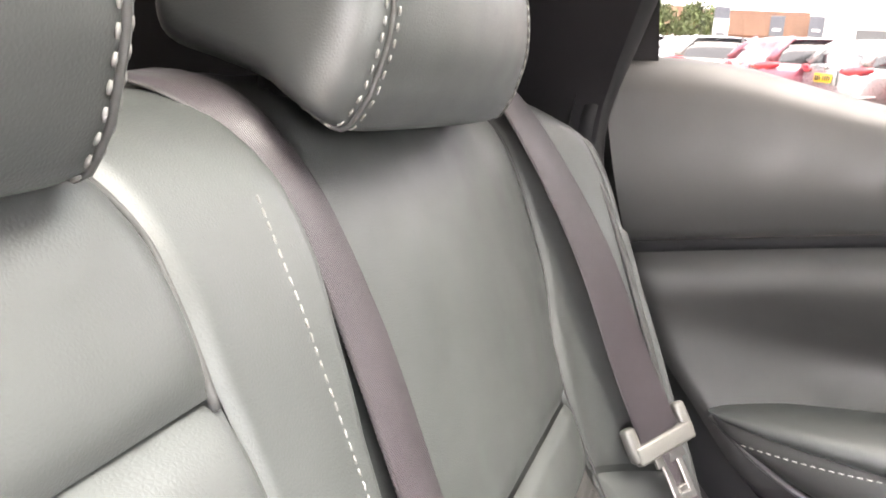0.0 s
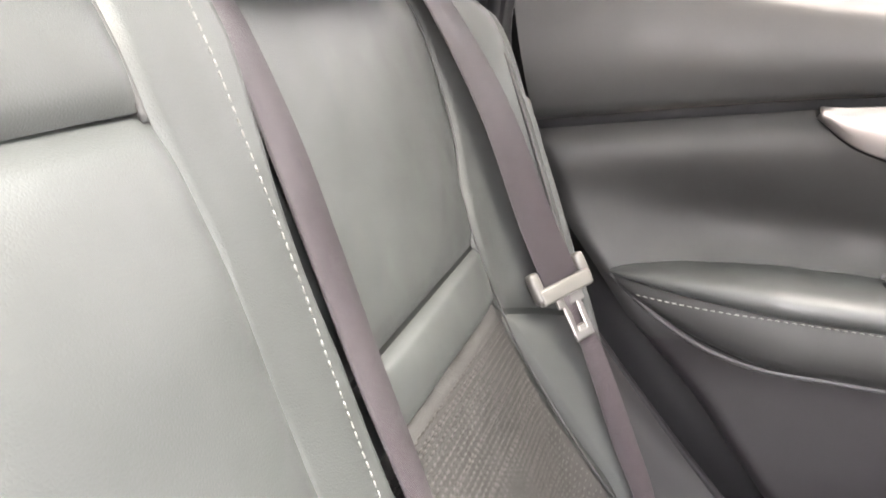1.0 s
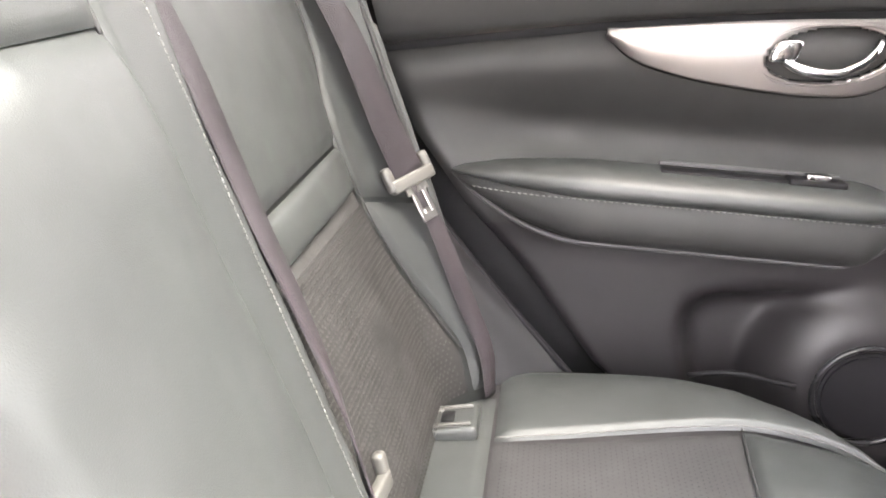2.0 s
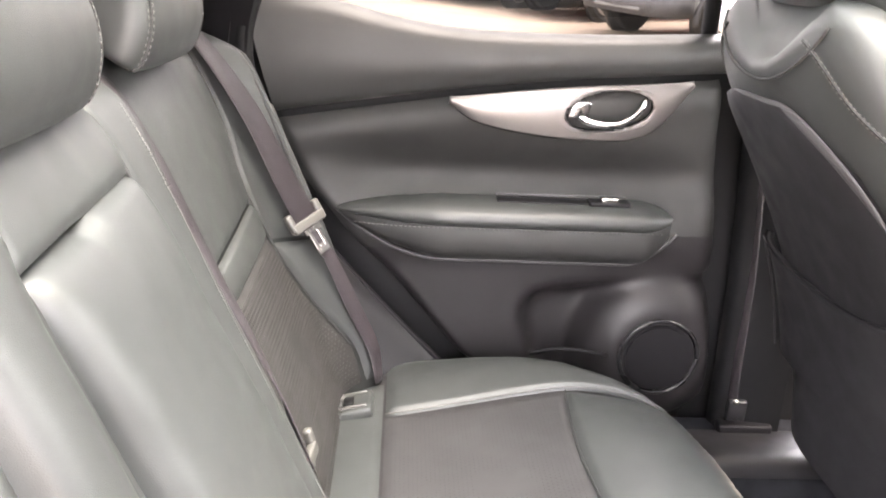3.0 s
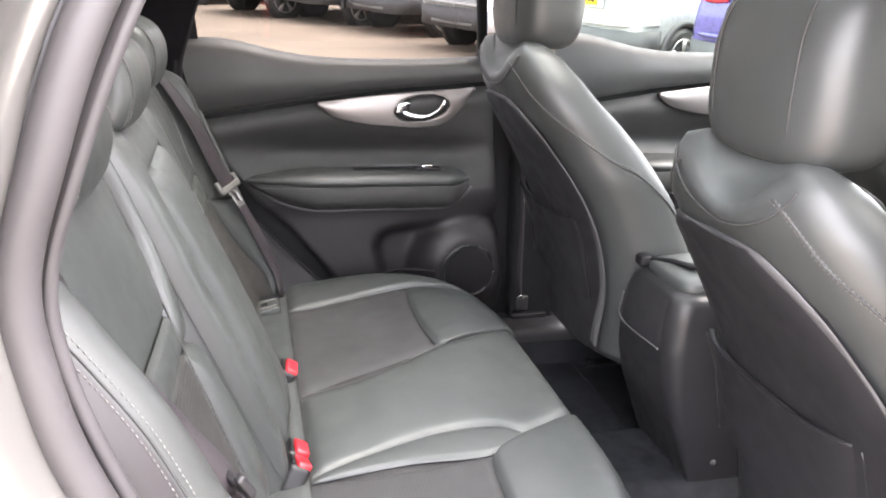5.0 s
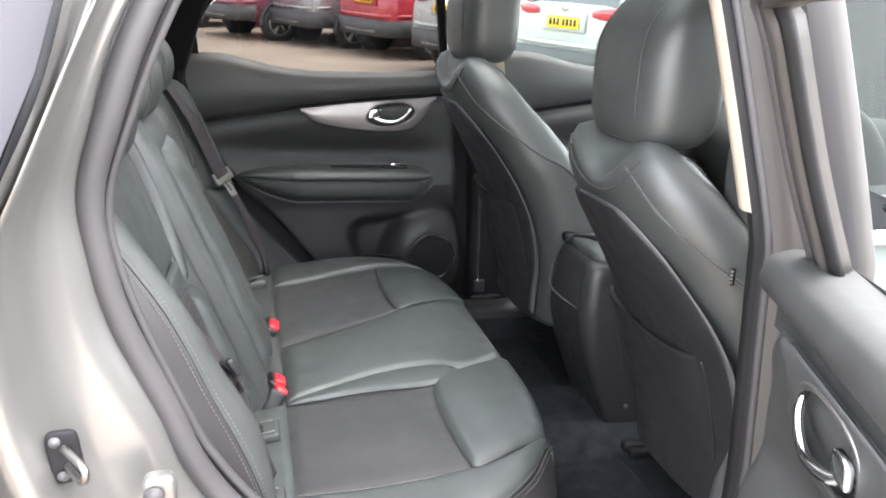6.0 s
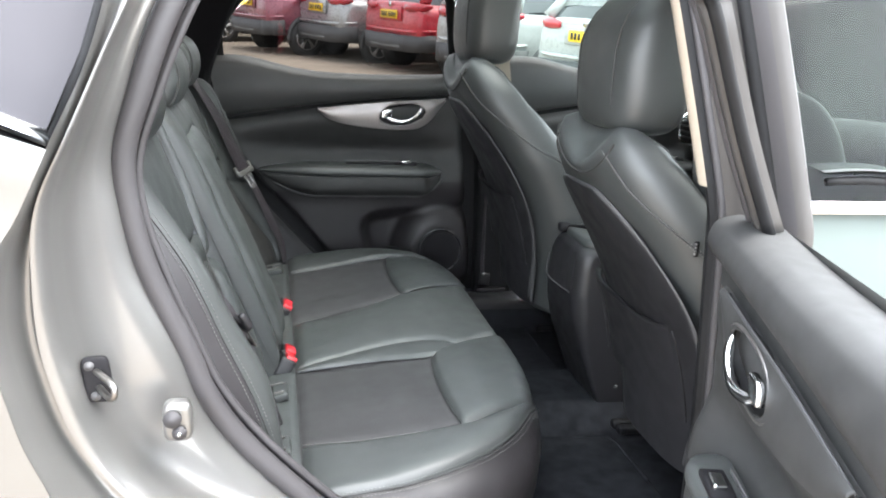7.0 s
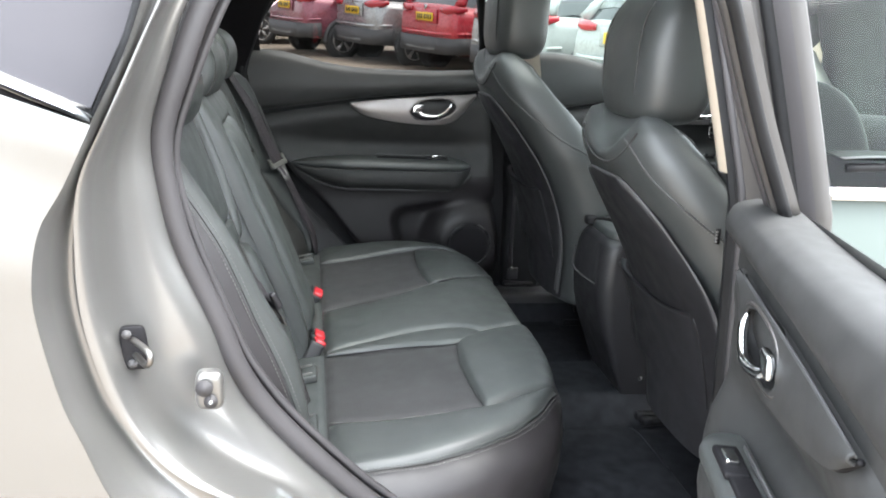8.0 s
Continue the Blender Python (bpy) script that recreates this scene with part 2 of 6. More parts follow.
def panel(skin, left, right, puff=0.008, rim=0.006, nu=20, nv=24, n_edge=18, lift=0.0, rim2=None):
    """An upholstered panel on a skin: left and right are curves of (s, y); the edges curl down into the seam."""
    a, b = spline(left, nv), spline(right, nv)
    rows = []
    for i in range(nv + 1):
        v = 2 * i / nv - 1
        v = math.copysign(abs(v) ** 0.75, v)
        k = (v + 1) / 2 * nv
        i0 = int(min(k, nv - 1))
        f = k - i0
        l, r = a[i0] * (1 - f) + a[i0 + 1] * f, b[i0] * (1 - f) + b[i0 + 1] * f
        row = []
        for j in range(nu + 1):
            u = 2 * j / nu - 1
            u = math.copysign(abs(u) ** 0.75, u)
            rm = rim if u < 0 or rim2 is None else rim2
            w = (1 - abs(u) ** n_edge) * (1 - abs(v) ** n_edge)
            m = (1 - u * u) * (1 - v * v)
            q = l + (r - l) * (u + 1) / 2
            p = skin.at(q[0], q[1], 0)
            slack = 0.0022 * noise.noise(Vector(p) * 16) * w + 0.0009 * noise.noise(Vector(p) * 47) * w
            row.append(skin.at(q[0], q[1], lift - rm + (rm + puff * 0.5) * w ** 0.6 + puff * 0.5 * m + slack))
        rows.append(row)
    return grid(rows)


# ---- rear seat ----
def back_bend(s, y, x, z):
    """The outer wings of the backrest stand forward and fall off towards the doors."""
    fwd = float(np.interp(abs(y), WING_Y, WING_X))
    if y < 0:
        fwd = min(fwd, 0.0) - 0.030 * max(0.0, (abs(y) - 0.57) / 0.12)
    return x + fwd * min(1, max(0.0, (1.245 - z) / 0.06)), z - 0.03 * max(0, abs(y) - 0.60) / 0.07 * (z > 1.1)


WING = spline([(0.515, 0.0), (0.545, 0.004), (0.575, 0.022), (0.600, 0.048), (0.622, 0.062), (0.642, 0.048), (0.660, 0.018), (0.680, -0.025), (0.705, -0.085)], 60)
WING_Y, WING_X = WING[:, 0], WING[:, 1]
BACK = Skin([(0.165, 0.60), (0.125, 0.70), (0.085, 0.80), (0.045, 0.90), (0.013, 0.98), (-0.027, 1.08), (-0.058, 1.153), (-0.085, 1.188), (-0.125, 1.204), (-0.175, 1.192), (-0.20, 1.15)], back_bend)
MID = Skin([(0.205, 0.62), (0.165, 0.70), (0.122, 0.80), (0.080, 0.90), (0.046, 0.98), (0.006, 1.08), (-0.024, 1.148), (-0.055, 1.187), (-0.10, 1.204), (-0.16, 1.192), (-0.19, 1.15)])
zs = lambda z: BACK.s_at(1, z)
RISE = [(MID.at(k / 200, 0, 0)[2], k / 200) for k in range(168)]
zm = lambda z: float(np.interp(z, [h for h, k in RISE], [k for h, k in RISE]))


def outer_backrest(side, label):
    """One outer seat's backrest: body, main pad, band, mesh, top pad, wing pads and stitching. side: +1 left, -1 right."""
    t = thing("rear_car_seat", label, "car seat", "rear seat")
    q = lambda pts: [(s, side * y) for s, y in pts]
    inner = 0.205
    # beside the middle seat the seam swings outwards as it goes down, round a narrow inner pad
    inn = (lambda z: inner) if side > 0 else (lambda z: float(np.interp(z, [0.66, 0.80, 0.909, 0.99, 1.06, 1.165], [0.300, 0.280, 0.261, 0.239, 0.213, 0.207])))
    rows = []
    for i in range(41):
        row = []
        for j in range(37):
            y = inner - 0.03 + (0.703 - inner + 0.03) * (1 - (1 - j / 36) ** 1.6)
            row.append(BACK.at(i / 40, side * y, -0.006))
        rows.append(row)
    bm = grid(rows)
    bmesh.ops.solidify(bm, geom=bm.faces[:], thickness=0.05 * side)
    part("body", bm, LEATHER, t)
    seam = [(zs(0.72), 0.590), (zs(0.83), 0.554), (zs(0.912), 0.525), (zs(0.979), 0.511), (zs(1.03), 0.515), (zs(1.09), 0.538), (zs(1.165), 0.538)]
    part("main_pad", panel(BACK, q([(zs(z), inn(z)) for z in (0.967, 1.01, 1.06, 1.165)]), q(seam[3:]), 0.011, 0.004, 30, 30), LEATHER, t)
    part("cross_band", panel(BACK, q([(zs(0.925), inn(0.925)), (zs(0.965), inn(0.965))]), q([(zs(0.931), 0.518), (zs(0.978), 0.511)]), 0.009, 0.003, 24, 12), LEATHER, t)
    mesh = part("mesh_insert", panel(BACK, q([(zs(z), inn(z)) for z in (0.66, 0.80, 0.922)]), q([(zs(0.66), 0.585), (zs(0.73), 0.588), (zs(0.83), 0.552), (zs(0.928), 0.516)]), 0.004, 0.004, 20, 24), MESH, t, "charcoal knitted mesh insert")
    kn = bmesh.new()
    for i in range(46):
        z = 0.665 + i * 0.0056
        hi = np.interp(z, [0.66, 0.73, 0.83, 0.928], [0.585, 0.588, 0.552, 0.516]) - 0.010
        for j in range(48):
            y = inn(z) + 0.010 + (j + 0.5 * (i % 2)) * 0.0078
            if y < hi and z < 0.918:
                c = Vector(BACK.at(zs(z), side * y, 0.0035))
                vs = [kn.verts.new(c + Vector(d)) for d in ((0, -0.0034, 0), (0, 0, 0.0020), (0, 0.0034, 0), (0, 0, -0.0020), (0.0018, 0, 0.0002))]
                for k in range(4):
                    kn.faces.new((vs[k], vs[(k + 1) % 4], vs[4]))
    part("knit_texture", kn, DOT, mesh, "pale raised knots of the mesh", kind="stuff")
    part("top_pad", panel(BACK, q([(zs(1.168), inner), (0.93, inner)]), q([(zs(1.168), 0.536), (0.93, 0.53)]), 0.006, 0.006, 22, 16), LEATHER, t)
    if side > 0:
        part("wing_inner_pad", panel(BACK, q([(zs(0.918), 0.528), (zs(0.98), 0.514), (zs(1.09), 0.541), (0.92, 0.540)]), q([(zs(0.90), 0.617), (zs(1.0), 0.617), (zs(1.10), 0.617), (0.90, 0.610)]), 0.004, 0.005, 16, 30), LEATHER, t)
        part("wing_outer_pad", panel(BACK, q([(zs(0.72), 0.620), (zs(0.9), 0.620), (zs(1.10), 0.620), (0.90, 0.613)]), q([(zs(0.70), 0.698), (zs(0.9), 0.698), (zs(1.10), 0.696), (0.88, 0.680)]), 0.003, 0.004, 24, 40), LEATHER, t)
        part("wing_lower_pad", panel(BACK, q([(zs(0.66), 0.592), (zs(0.73), 0.594), (zs(0.83), 0.560), (zs(0.912), 0.530)]), q([(zs(0.66), 0.617), (zs(0.74), 0.617), (zs(0.84), 0.617), (zs(0.895), 0.617)]), 0.006, 0.005, 14, 18), LEATHER, t)
    line = [BACK.at(s, side * y, 0.001) for s, y in spline(seam, 60)]
    part("seam_thread", tube(line, 0.0012, 5), DARKSTITCH, t)
    top = [BACK.at(zs(1.1665), side * y, 0.0015) for y in np.linspace(inner, 0.535, 30)]
    part("top_seam", tube([BACK.at(zs(1.1665), side * y, 0.0005) for y in np.linspace(inner, 0.535, 30)], 0.0014, 6), DARKSTITCH, t)
    part("top_stitching", stitches(top, 0.004, 0.003, 0.0008), STITCH, t)
    if side < 0:
        for a, b in ((0.66, 0.906), (0.914, 1.15)):
            part("inner_pad", panel(BACK, q([(zs(z), 0.190) for z in (a, (a + b) / 2, b)]), q([(zs(z), inn(z) - 0.003) for z in np.linspace(a, b, 5)]), 0.020, 0.006, 14, 24, n_edge=8), LEATHER, t)
        part("inner_seam", tube([BACK.at(zs(z), -inn(z) + 0.001, 0.002) for z in np.linspace(0.67, 1.15, 40)], 0.0014, 6), DARKSTITCH, t)
        # the bolster beside the open door stands proud, with a double row of pale stitching along it
        crest_line = spline([(0.66, 0.176), (0.74, 0.168), (0.814, 0.155), (0.865, 0.133), (0.926, 0.100), (0.98, 0.075), (1.035, 0.046), (1.092, 0.010), (1.150, -0.030), (1.205, -0.100)], 80)
        stitch_line = spline([(0.66, 0.175), (0.724, 0.158), (0.813, 0.128), (0.907, 0.086), (0.968, 0.061), (1.030, 0.031), (1.119, -0.027), (1.170, -0.070), (1.205, -0.110)], 80)
        crest = lambda z: float(np.interp(z, crest_line[:, 0], crest_line[:, 1]))
        stitch = lambda z: float(np.interp(z, stitch_line[:, 0], stitch_line[:, 1]))
        rows, seams = [], []
        for z in np.linspace(0.66, 1.205, 60):
            c, q0 = crest(z), stitch(z)
            sec = spline([(c - 0.085, -0.574), (c - 0.030, -0.581), (c - 0.006, -0.588), (c, -0.596), ((c + q0) / 2 + 0.008, -0.616), (q0, -0.636), (q0 - 0.034, -0.662), (q0 - 0.085, -0.688), (q0 - 0.14, -0.700)], 48)
            on = lambda y: float(np.interp(-y, -sec[:, 1], sec[:, 0]))
            rows.append([(x, y, z) for x, y in sec])
            seams.append([Vector((on(y) + 0.0012, y - 0.0006, z)) for y in (-0.631, -0.636, -0.641)])
        split = int(np.argmin(abs(np.array(rows[30])[:, 1] + 0.636)))
        wing = part("wing_bolster", grid([r[:split + 1] for r in rows]), LEATHER, t)
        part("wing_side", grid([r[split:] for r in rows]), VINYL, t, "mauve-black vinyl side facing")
        part("seam_thread", tube([v[1] for v in seams], 0.0012, 6), DARKSTITCH, wing)
        for m in (0, 2):
            part("wing_stitching", stitches([v[m] for v in seams], 0.0036, 0.0032, 0.0008), STITCH, wing)
        part("edge_stitching", stitches([(r[13][0] + 0.001, r[13][1], r[13][2]) for r in rows], 0.0034, 0.003, 0.0005), GREYPLASTIC, wing)
        part("edge_piping", tube([(r[11][0], r[11][1], r[11][2]) for r in rows], 0.0012, 6), DARKSTITCH, wing)
    return t


outer_backrest(1, "black leather rear backrest with charcoal mesh insert beside closed door")
outer_backrest(-1, "black leather rear backrest with pale double-stitched wing beside open door")


def middle_backrest():
    """The proud middle of the backrest with its folded armrest."""
    t = thing("middle_car_seat", "black leather middle backrest with folded-in armrest and pale edge stitching", "car seat", "rear seat")
    rows = []
    for i in range(81):
        row = []
        z = MID.p[i * 3][1]
        for j in range(49):
            wide = 0.375 + 0.026 * (1 - smooth_bump(z, 1.06, 1.15)) if z > 1.06 or i > 60 else 0.375
            y = -0.205 + wide * j / 48
            e = max(0.0, -0.1825 - y, y + 0.2275 - wide) / 0.0225
            hole = smooth_bump(abs(y), 0.098, 0.110) * smooth_bump(z, 1.112, 1.126) * (i < 60)
            row.append(MID.at(i / 80, y, -0.004 - 0.040 * e ** 2.2 - 0.030 * hole))
        rows.append(row)
    bm = grid(rows)
    part("body", bm, LEATHER, t)
    # the pads either side of the armrest, and the pad above it
    part("left_pad", panel(MID, [(zm(0.66), 0.122), (zm(0.9), 0.119), (zm(1.108), 0.107), (zm(1.125), 0.1025), (zm(1.15), 0.1025), (zm(1.182), 0.0955), (0.93, 0.0705)], [(zm(0.66), 0.182), (zm(0.95), 0.179), (zm(1.06), 0.170), (zm(1.12), 0.174), (zm(1.17), 0.182), (0.93, 0.182)], 0.003, 0.0015, 14, 40), LEATHER, t)
    part("right_pad", panel(MID, [(zm(0.66), -0.198), (zm(0.9), -0.200), (zm(1.12), -0.200), (0.93, -0.19)], [(zm(0.66), -0.134), (zm(0.9), -0.132), (zm(1.10), -0.124), (zm(1.15), -0.112), (0.93, -0.098)], 0.016, 0.016, 18, 40, n_edge=8), LEATHER, t)
    part("top_pad", panel(MID, [(zm(1.116), -0.122), (zm(1.14), -0.118), (zm(1.182), -0.104), (0.93, -0.095)], [(zm(1.126), 0.102), (zm(1.145), 0.103), (zm(1.17), 0.101), (zm(1.184), 0.096), (0.93, 0.0705)], 0.006, 0.004, 30, 26, lift=0.001, rim2=0.0015), LEATHER, t)
    arm = part("armrest", panel(MID, [(zm(0.66), -0.113), (zm(0.9), -0.100), (zm(1.120), -0.117)], [(zm(0.66), 0.121), (zm(0.9), 0.118), (zm(1.126), 0.106)], 0.018, 0.034, 34, 44, n_edge=12, lift=0.006, rim2=0.010), LEATHER, t, "folded leather armrest with a finger recess above")
    edge = [MID.at(zm(z), np.interp(z, [0.66, 0.95, 1.06, 1.08, 1.10, 1.125, 1.147, 1.163, 1.18], [0.158, 0.154, 0.149, 0.147, 0.145, 0.143, 0.143, 0.145, 0.150]), float(np.interp(z, [1.02, 1.10, 1.13, 1.172], [0.0080, 0.0092, 0.0098, 0.0100]))) for z in np.linspace(0.67, 1.172, 70)]
    part("edge_stitching", stitches(edge, 0.0032, 0.0017, 0.00055), STITCH, t)
    part("pad_seam", tube([MID.at(zm(z), np.interp(z, [1.125, 1.17, 1.184, 1.20], [0.101, 0.102, 0.096, 0.086]), -0.0005) for z in np.linspace(1.122, 1.20, 24)], 0.0016, 6), DARKSTITCH, t)
    return t


middle_backrest()

class Bench:
    """The top of the rear cushion in plan: at(x, y, d) is the point d above it. Its rim is rounded over."""

    side = [(0.08, 0.694), (0.25, 0.700), (0.364, 0.688), (0.484, 0.652), (0.573, 0.580), (0.645, 0.470), (0.682, 0.32), (0.692, 0.16), (0.694, 0.0)]
    height = ([0.08, 0.20, 0.30, 0.40, 0.49, 0.56, 0.63, 0.70], [0.634, 0.650, 0.662, 0.677, 0.689, 0.694, 0.694, 0.690])

    def __init__(self):
        half = spline(self.side, 60)
        self.rim = np.vstack([half * (1, -1), half[::-1][1:]])
        self.half = half

    def at(self, x, y, d=0.0):
        q = np.array((x, abs(y)))
        gap = float(np.min(np.linalg.norm(self.half - q, axis=1)))
        inside = q[1] < np.interp(x, self.half[:, 0], self.half[:, 1]) if x < 0.69 else False
        k = min(1.0, gap / 0.050) if inside and x > 0.12 else (1.0 if inside else 0.0)
        dip = 0.050 * (1 - math.sqrt(max(0.0, 1 - (1 - k) ** 2)))
        swell = 0.006 * math.exp(-((abs(y) - 0.35) / 0.16) ** 2) * math.exp(-((x - 0.57) / 0.07) ** 2) - 0.006 * math.exp(-((abs(y) - 0.35) / 0.15) ** 2) * math.exp(-((x - 0.33) / 0.12) ** 2)
        return (x, y, float(np.interp(x, *self.height)) - dip + swell + d)


BENCH = Bench()


def rear_cushion():
    """The bench cushion: body with rounded rim, middle pad, two cloth inserts, front, outer and inner pads, seams and stitching."""
    t = thing("rear_seat_cushion", "black leather rear bench cushion with two dark perforated cloth inserts", "car seat", "rear seat")
    rows = []
    for k in (0.0, 0.25, 0.5, 0.75, 0.88, 0.95, 1.0):
        rows.append([BENCH.at(0.08 + (x - 0.08) * k, y * (0.15 + 0.85 * k), -0.007) for x, y in BENCH.rim])
    for out, z in ((0.006, 0.625), (0.010, 0.590), (0.008, 0.53), (0.0, 0.47), (-0.012, 0.41)):
        rows.append([(x + out * (x > 0.4), y + math.copysign(out, y) * min(1, abs(y) / 0.4), z + min(0.0, BENCH.at(x, y)[2] - 0.642)) for x, y in BENCH.rim])
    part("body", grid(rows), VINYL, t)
    part("rear_strip", panel(BENCH, [(0.10, -0.60), (0.205, -0.60)], [(0.10, 0.60), (0.205, 0.60)], 0.004, 0.004, 60, 10), LEATHER, t)
    near, far = [(0.209, -0.178), (0.34, -0.136), (0.44, -0.125), (0.511, -0.138), (0.558, -0.172), (0.62, -0.140), (0.668, -0.105)], [(0.209, 0.081), (0.30, 0.100), (0.394, 0.130), (0.49, 0.186), (0.56, 0.210), (0.62, 0.228), (0.668, 0.240)]
    part("middle_pad", panel(BENCH, near, far, 0.009, 0.007, 26, 34), LEATHER, t)
    for sd in (1, -1):
        q = lambda pts: [(x, sd * y) for x, y in pts]
        inner = [(0.209, 0.095), (0.35, 0.130), (0.490, 0.190)] if sd > 0 else [(0.209, 0.190), (0.35, 0.190), (0.489, 0.216)]
        outer = [(0.209, 0.500), (0.34, 0.518), (0.488, 0.526)]
        front = [(0.488, 0.524), (0.481, 0.44), (0.478, 0.35), (0.483, 0.26), (0.491, inner[-1][1])]
        ins = part("seat_insert", panel(BENCH, q([(0.209, y) for y in np.linspace(0.500, inner[0][1], 5)]), q(front), 0.003, 0.004, 24, 24, lift=-0.003), CLOTH, t, "dark perforated cloth seat insert")
        holes = bmesh.new()
        for i in range(43):
            for j in range(60):
                x, y = 0.220 + i * 0.006, 0.100 + (j + 0.5 * (i % 2)) * 0.0070
                lo = float(np.interp(x, [p[0] for p in inner], [p[1] for p in inner])) + 0.012
                if lo < y < 0.494 and x < 0.470:
                    c = Vector(BENCH.at(x, sd * y, 0.0004))
                    vs = [holes.verts.new(c + Vector((0.0009 * math.cos(k * math.tau / 5), 0.0009 * math.sin(k * math.tau / 5), 0))) for k in range(5)]
                    holes.faces.new(vs)
        part("perforation_pattern", holes, HARD, ins, kind="stuff")
        lip = [(0.640, 0.452), (0.664, 0.37), (0.674, 0.29), (0.678, 0.245 if sd > 0 else 0.18), (0.674, 0.244 if sd > 0 else 0.110)]
        back = front[:-1] + ([(0.495, 0.192), (0.53, 0.204)] if sd > 0 else [(0.495, 0.212), (0.556, 0.178)])
        part("front_pad", panel(BENCH, q(back), q(lip), 0.009, 0.006, 20, 30), LEATHER, t)
        if sd < 0:
            part("inner_pad", panel(BENCH, [(x, y - 0.003) for x, y in near[:5]], q(inner + [(0.552, 0.178)]), 0.004, 0.004, 10, 24), LEATHER, t)
        seam = [(0.209, 0.502), (0.34, 0.520), (0.488, 0.529), (0.56, 0.505), (0.60, 0.480), (0.643, 0.442)]
        edge = [(0.209, 0.668), (0.364, 0.662), (0.484, 0.626), (0.573, 0.554), (0.635, 0.462), (0.650, 0.440)]
        part("outer_pad", panel(BENCH, q(seam), q(edge), 0.009, 0.006, 16, 34), LEATHER, t)
        seams = ((near if sd < 0 else far)[:5], 1) if sd < 0 else (far, 1)
        part("pad_stitching", stitches([BENCH.at(x, y, 0.0012) for x, y in spline(seams[0], 60)], 0.0036, 0.003, 0.0006), STITCH, t)
        part("seam_thread", tube([BENCH.at(x, y, 0.0008) for x, y in spline(q(seam), 50)], 0.0009, 5), GREYPLASTIC, t)
        part("insert_seam", tube([BENCH.at(x, y, -0.0005) for x, y in spline(q(front), 40)], 0.0010, 5), DARKSTITCH, t)
        part("edge_seam", tube([BENCH.at(x, y, 0.0010) for x, y in spline(q([(x + 0.004, y + 0.005) for x, y in edge]), 60)], 0.0014, 6), DARKSTITCH, t)
        for off in (0.001, 0.010):
            e2 = [BENCH.at(x, y, 0.0015) for x, y in spline(q([(x + 0.6 * off, y + off) for x, y in edge]), 70)]
            part("edge_stitching", stitches(e2, 0.0034, 0.003, 0.0006), STITCH, t)
    return t


rear_cushion()


def isofix_cover(y):
    """A moulded cover with its slot, let into the strip behind the cushion."""
    t = thing("isofix_cover", "grey plastic child seat anchor cover in the seat crease", "anchor cover", "anchor covers")
    t.location = (0.160, y, 0.652)
    t.rotation_euler = (0, radians(-14), 0)
    part("plate", box((0.060, 0.060, 0.018), (0, 0, 0), 0.006, 3), LEATHER, t)
    for d in (-0.020, 0.020):
        part("rim", box((0.046, 0.004, 0.006), (0, d, 0.010), 0.0015, 2), GREYPLASTIC, t)
    part("slot", box((0.016, 0.022, 0.004), (-0.006, 0, 0.0095), 0.001, 1), BLACKRUB, t, "dark anchor slot")
    part("tag", box((0.010, 0.010, 0.003), (-0.018, 0.016, 0.0105), 0.001, 1), STITCH, t)
    return t


for y in (0.52, -0.30, -0.52):
    isofix_cover(y)


HEAD = spline([(-0.030, 1.208), (-0.023, 1.236), (-0.026, 1.270), (-0.042, 1.297), (-0.072, 1.312), (-0.104, 1.308), (-0.128, 1.286), (-0.137, 1.252), (-0.131, 1.227), (-0.102, 1.218), (-0.077, 1.211), (-0.057, 1.199), (-0.041, 1.193), (-0.030, 1.208)], 72)[:-1]


def rear_headrest(y, x, z, label):
    """Low comma-shaped headrest that hangs over the seat top; a double row of pale stitching edges each end."""
    t = thing("rear_headrest", label, "headrest", "rear headrests")
    t.location = (x, y, z)
    wide = 0.116
    mid = np.array((-0.080, 1.252))

    def ring(u):
        k = 0.62 + 0.38 * (1 - abs(u) ** 12) ** 0.45
        bow = 0.010 * (1 - u * u)
        return [(mid[0] + (p[0] - mid[0]) * k + bow * (p[0] > -0.07), wide * u * (1 - 0.05 * (p[1] - 1.255) / 0.07), mid[1] + (p[1] - mid[1]) * k) for p in HEAD]
    us = [-1 + 2 * (i / 44) for i in range(45)]
    us = [math.copysign(1 - (1 - abs(u)) ** 1.5, u) for u in us]
    part("cushion", grid([ring(u) for u in us], True, True), LEATHER, t)
    for sd in (-1, 1):
        for off in (-0.030, 0.0, 0.030):
            loop = ring(sd * 0.865 + off)
            run = [Vector(loop[k % 72]) for k in range(-9, 34)][::-1]
            c = Vector((mid[0], 0, mid[1]))
            run = [p + (Vector((p.x, 0, p.z)) - c).normalized() * 0.0007 for p in run]
            if off == 0:
                part("seam_thread", tube(run, 0.0013, 6), DARKSTITCH, t)
            else:
                part("stitching", stitches(run, 0.0036, 0.0030, 0.0008), STITCH, t)
    for dy in (-0.055, 0.055):
        post = part("post", tube([(-0.105, dy, 1.12), (-0.095, dy, 1.235)], 0.006, 12), STEEL, t)
        part("post_sleeve", disc(0.014, 0.012, (-0.098, dy, 1.210), (0, 0, 1), 20, 0.003), BLACKRUB, post)
    return t


rear_headrest(0.328, 0.0, 0.0, "black leather rear headrest with double pale stitching over outer seat")
rear_headrest(-0.030, 0.006, -0.006, "black leather middle headrest with double pale stitching")
rear_headrest(-0.362, -0.004, -0.030, "black leather rear headrest with double pale stitching beside open door")


# ---- seat belts ----
def webbing(path, width, n=40, ups=None):
    p = spline(path, n)
    u = [Vector(v) for v in spline(ups, n)] if ups else (0.9, 0, 0.4)
    return tube(p, 0, flat=(width, 0.0022), up=u)


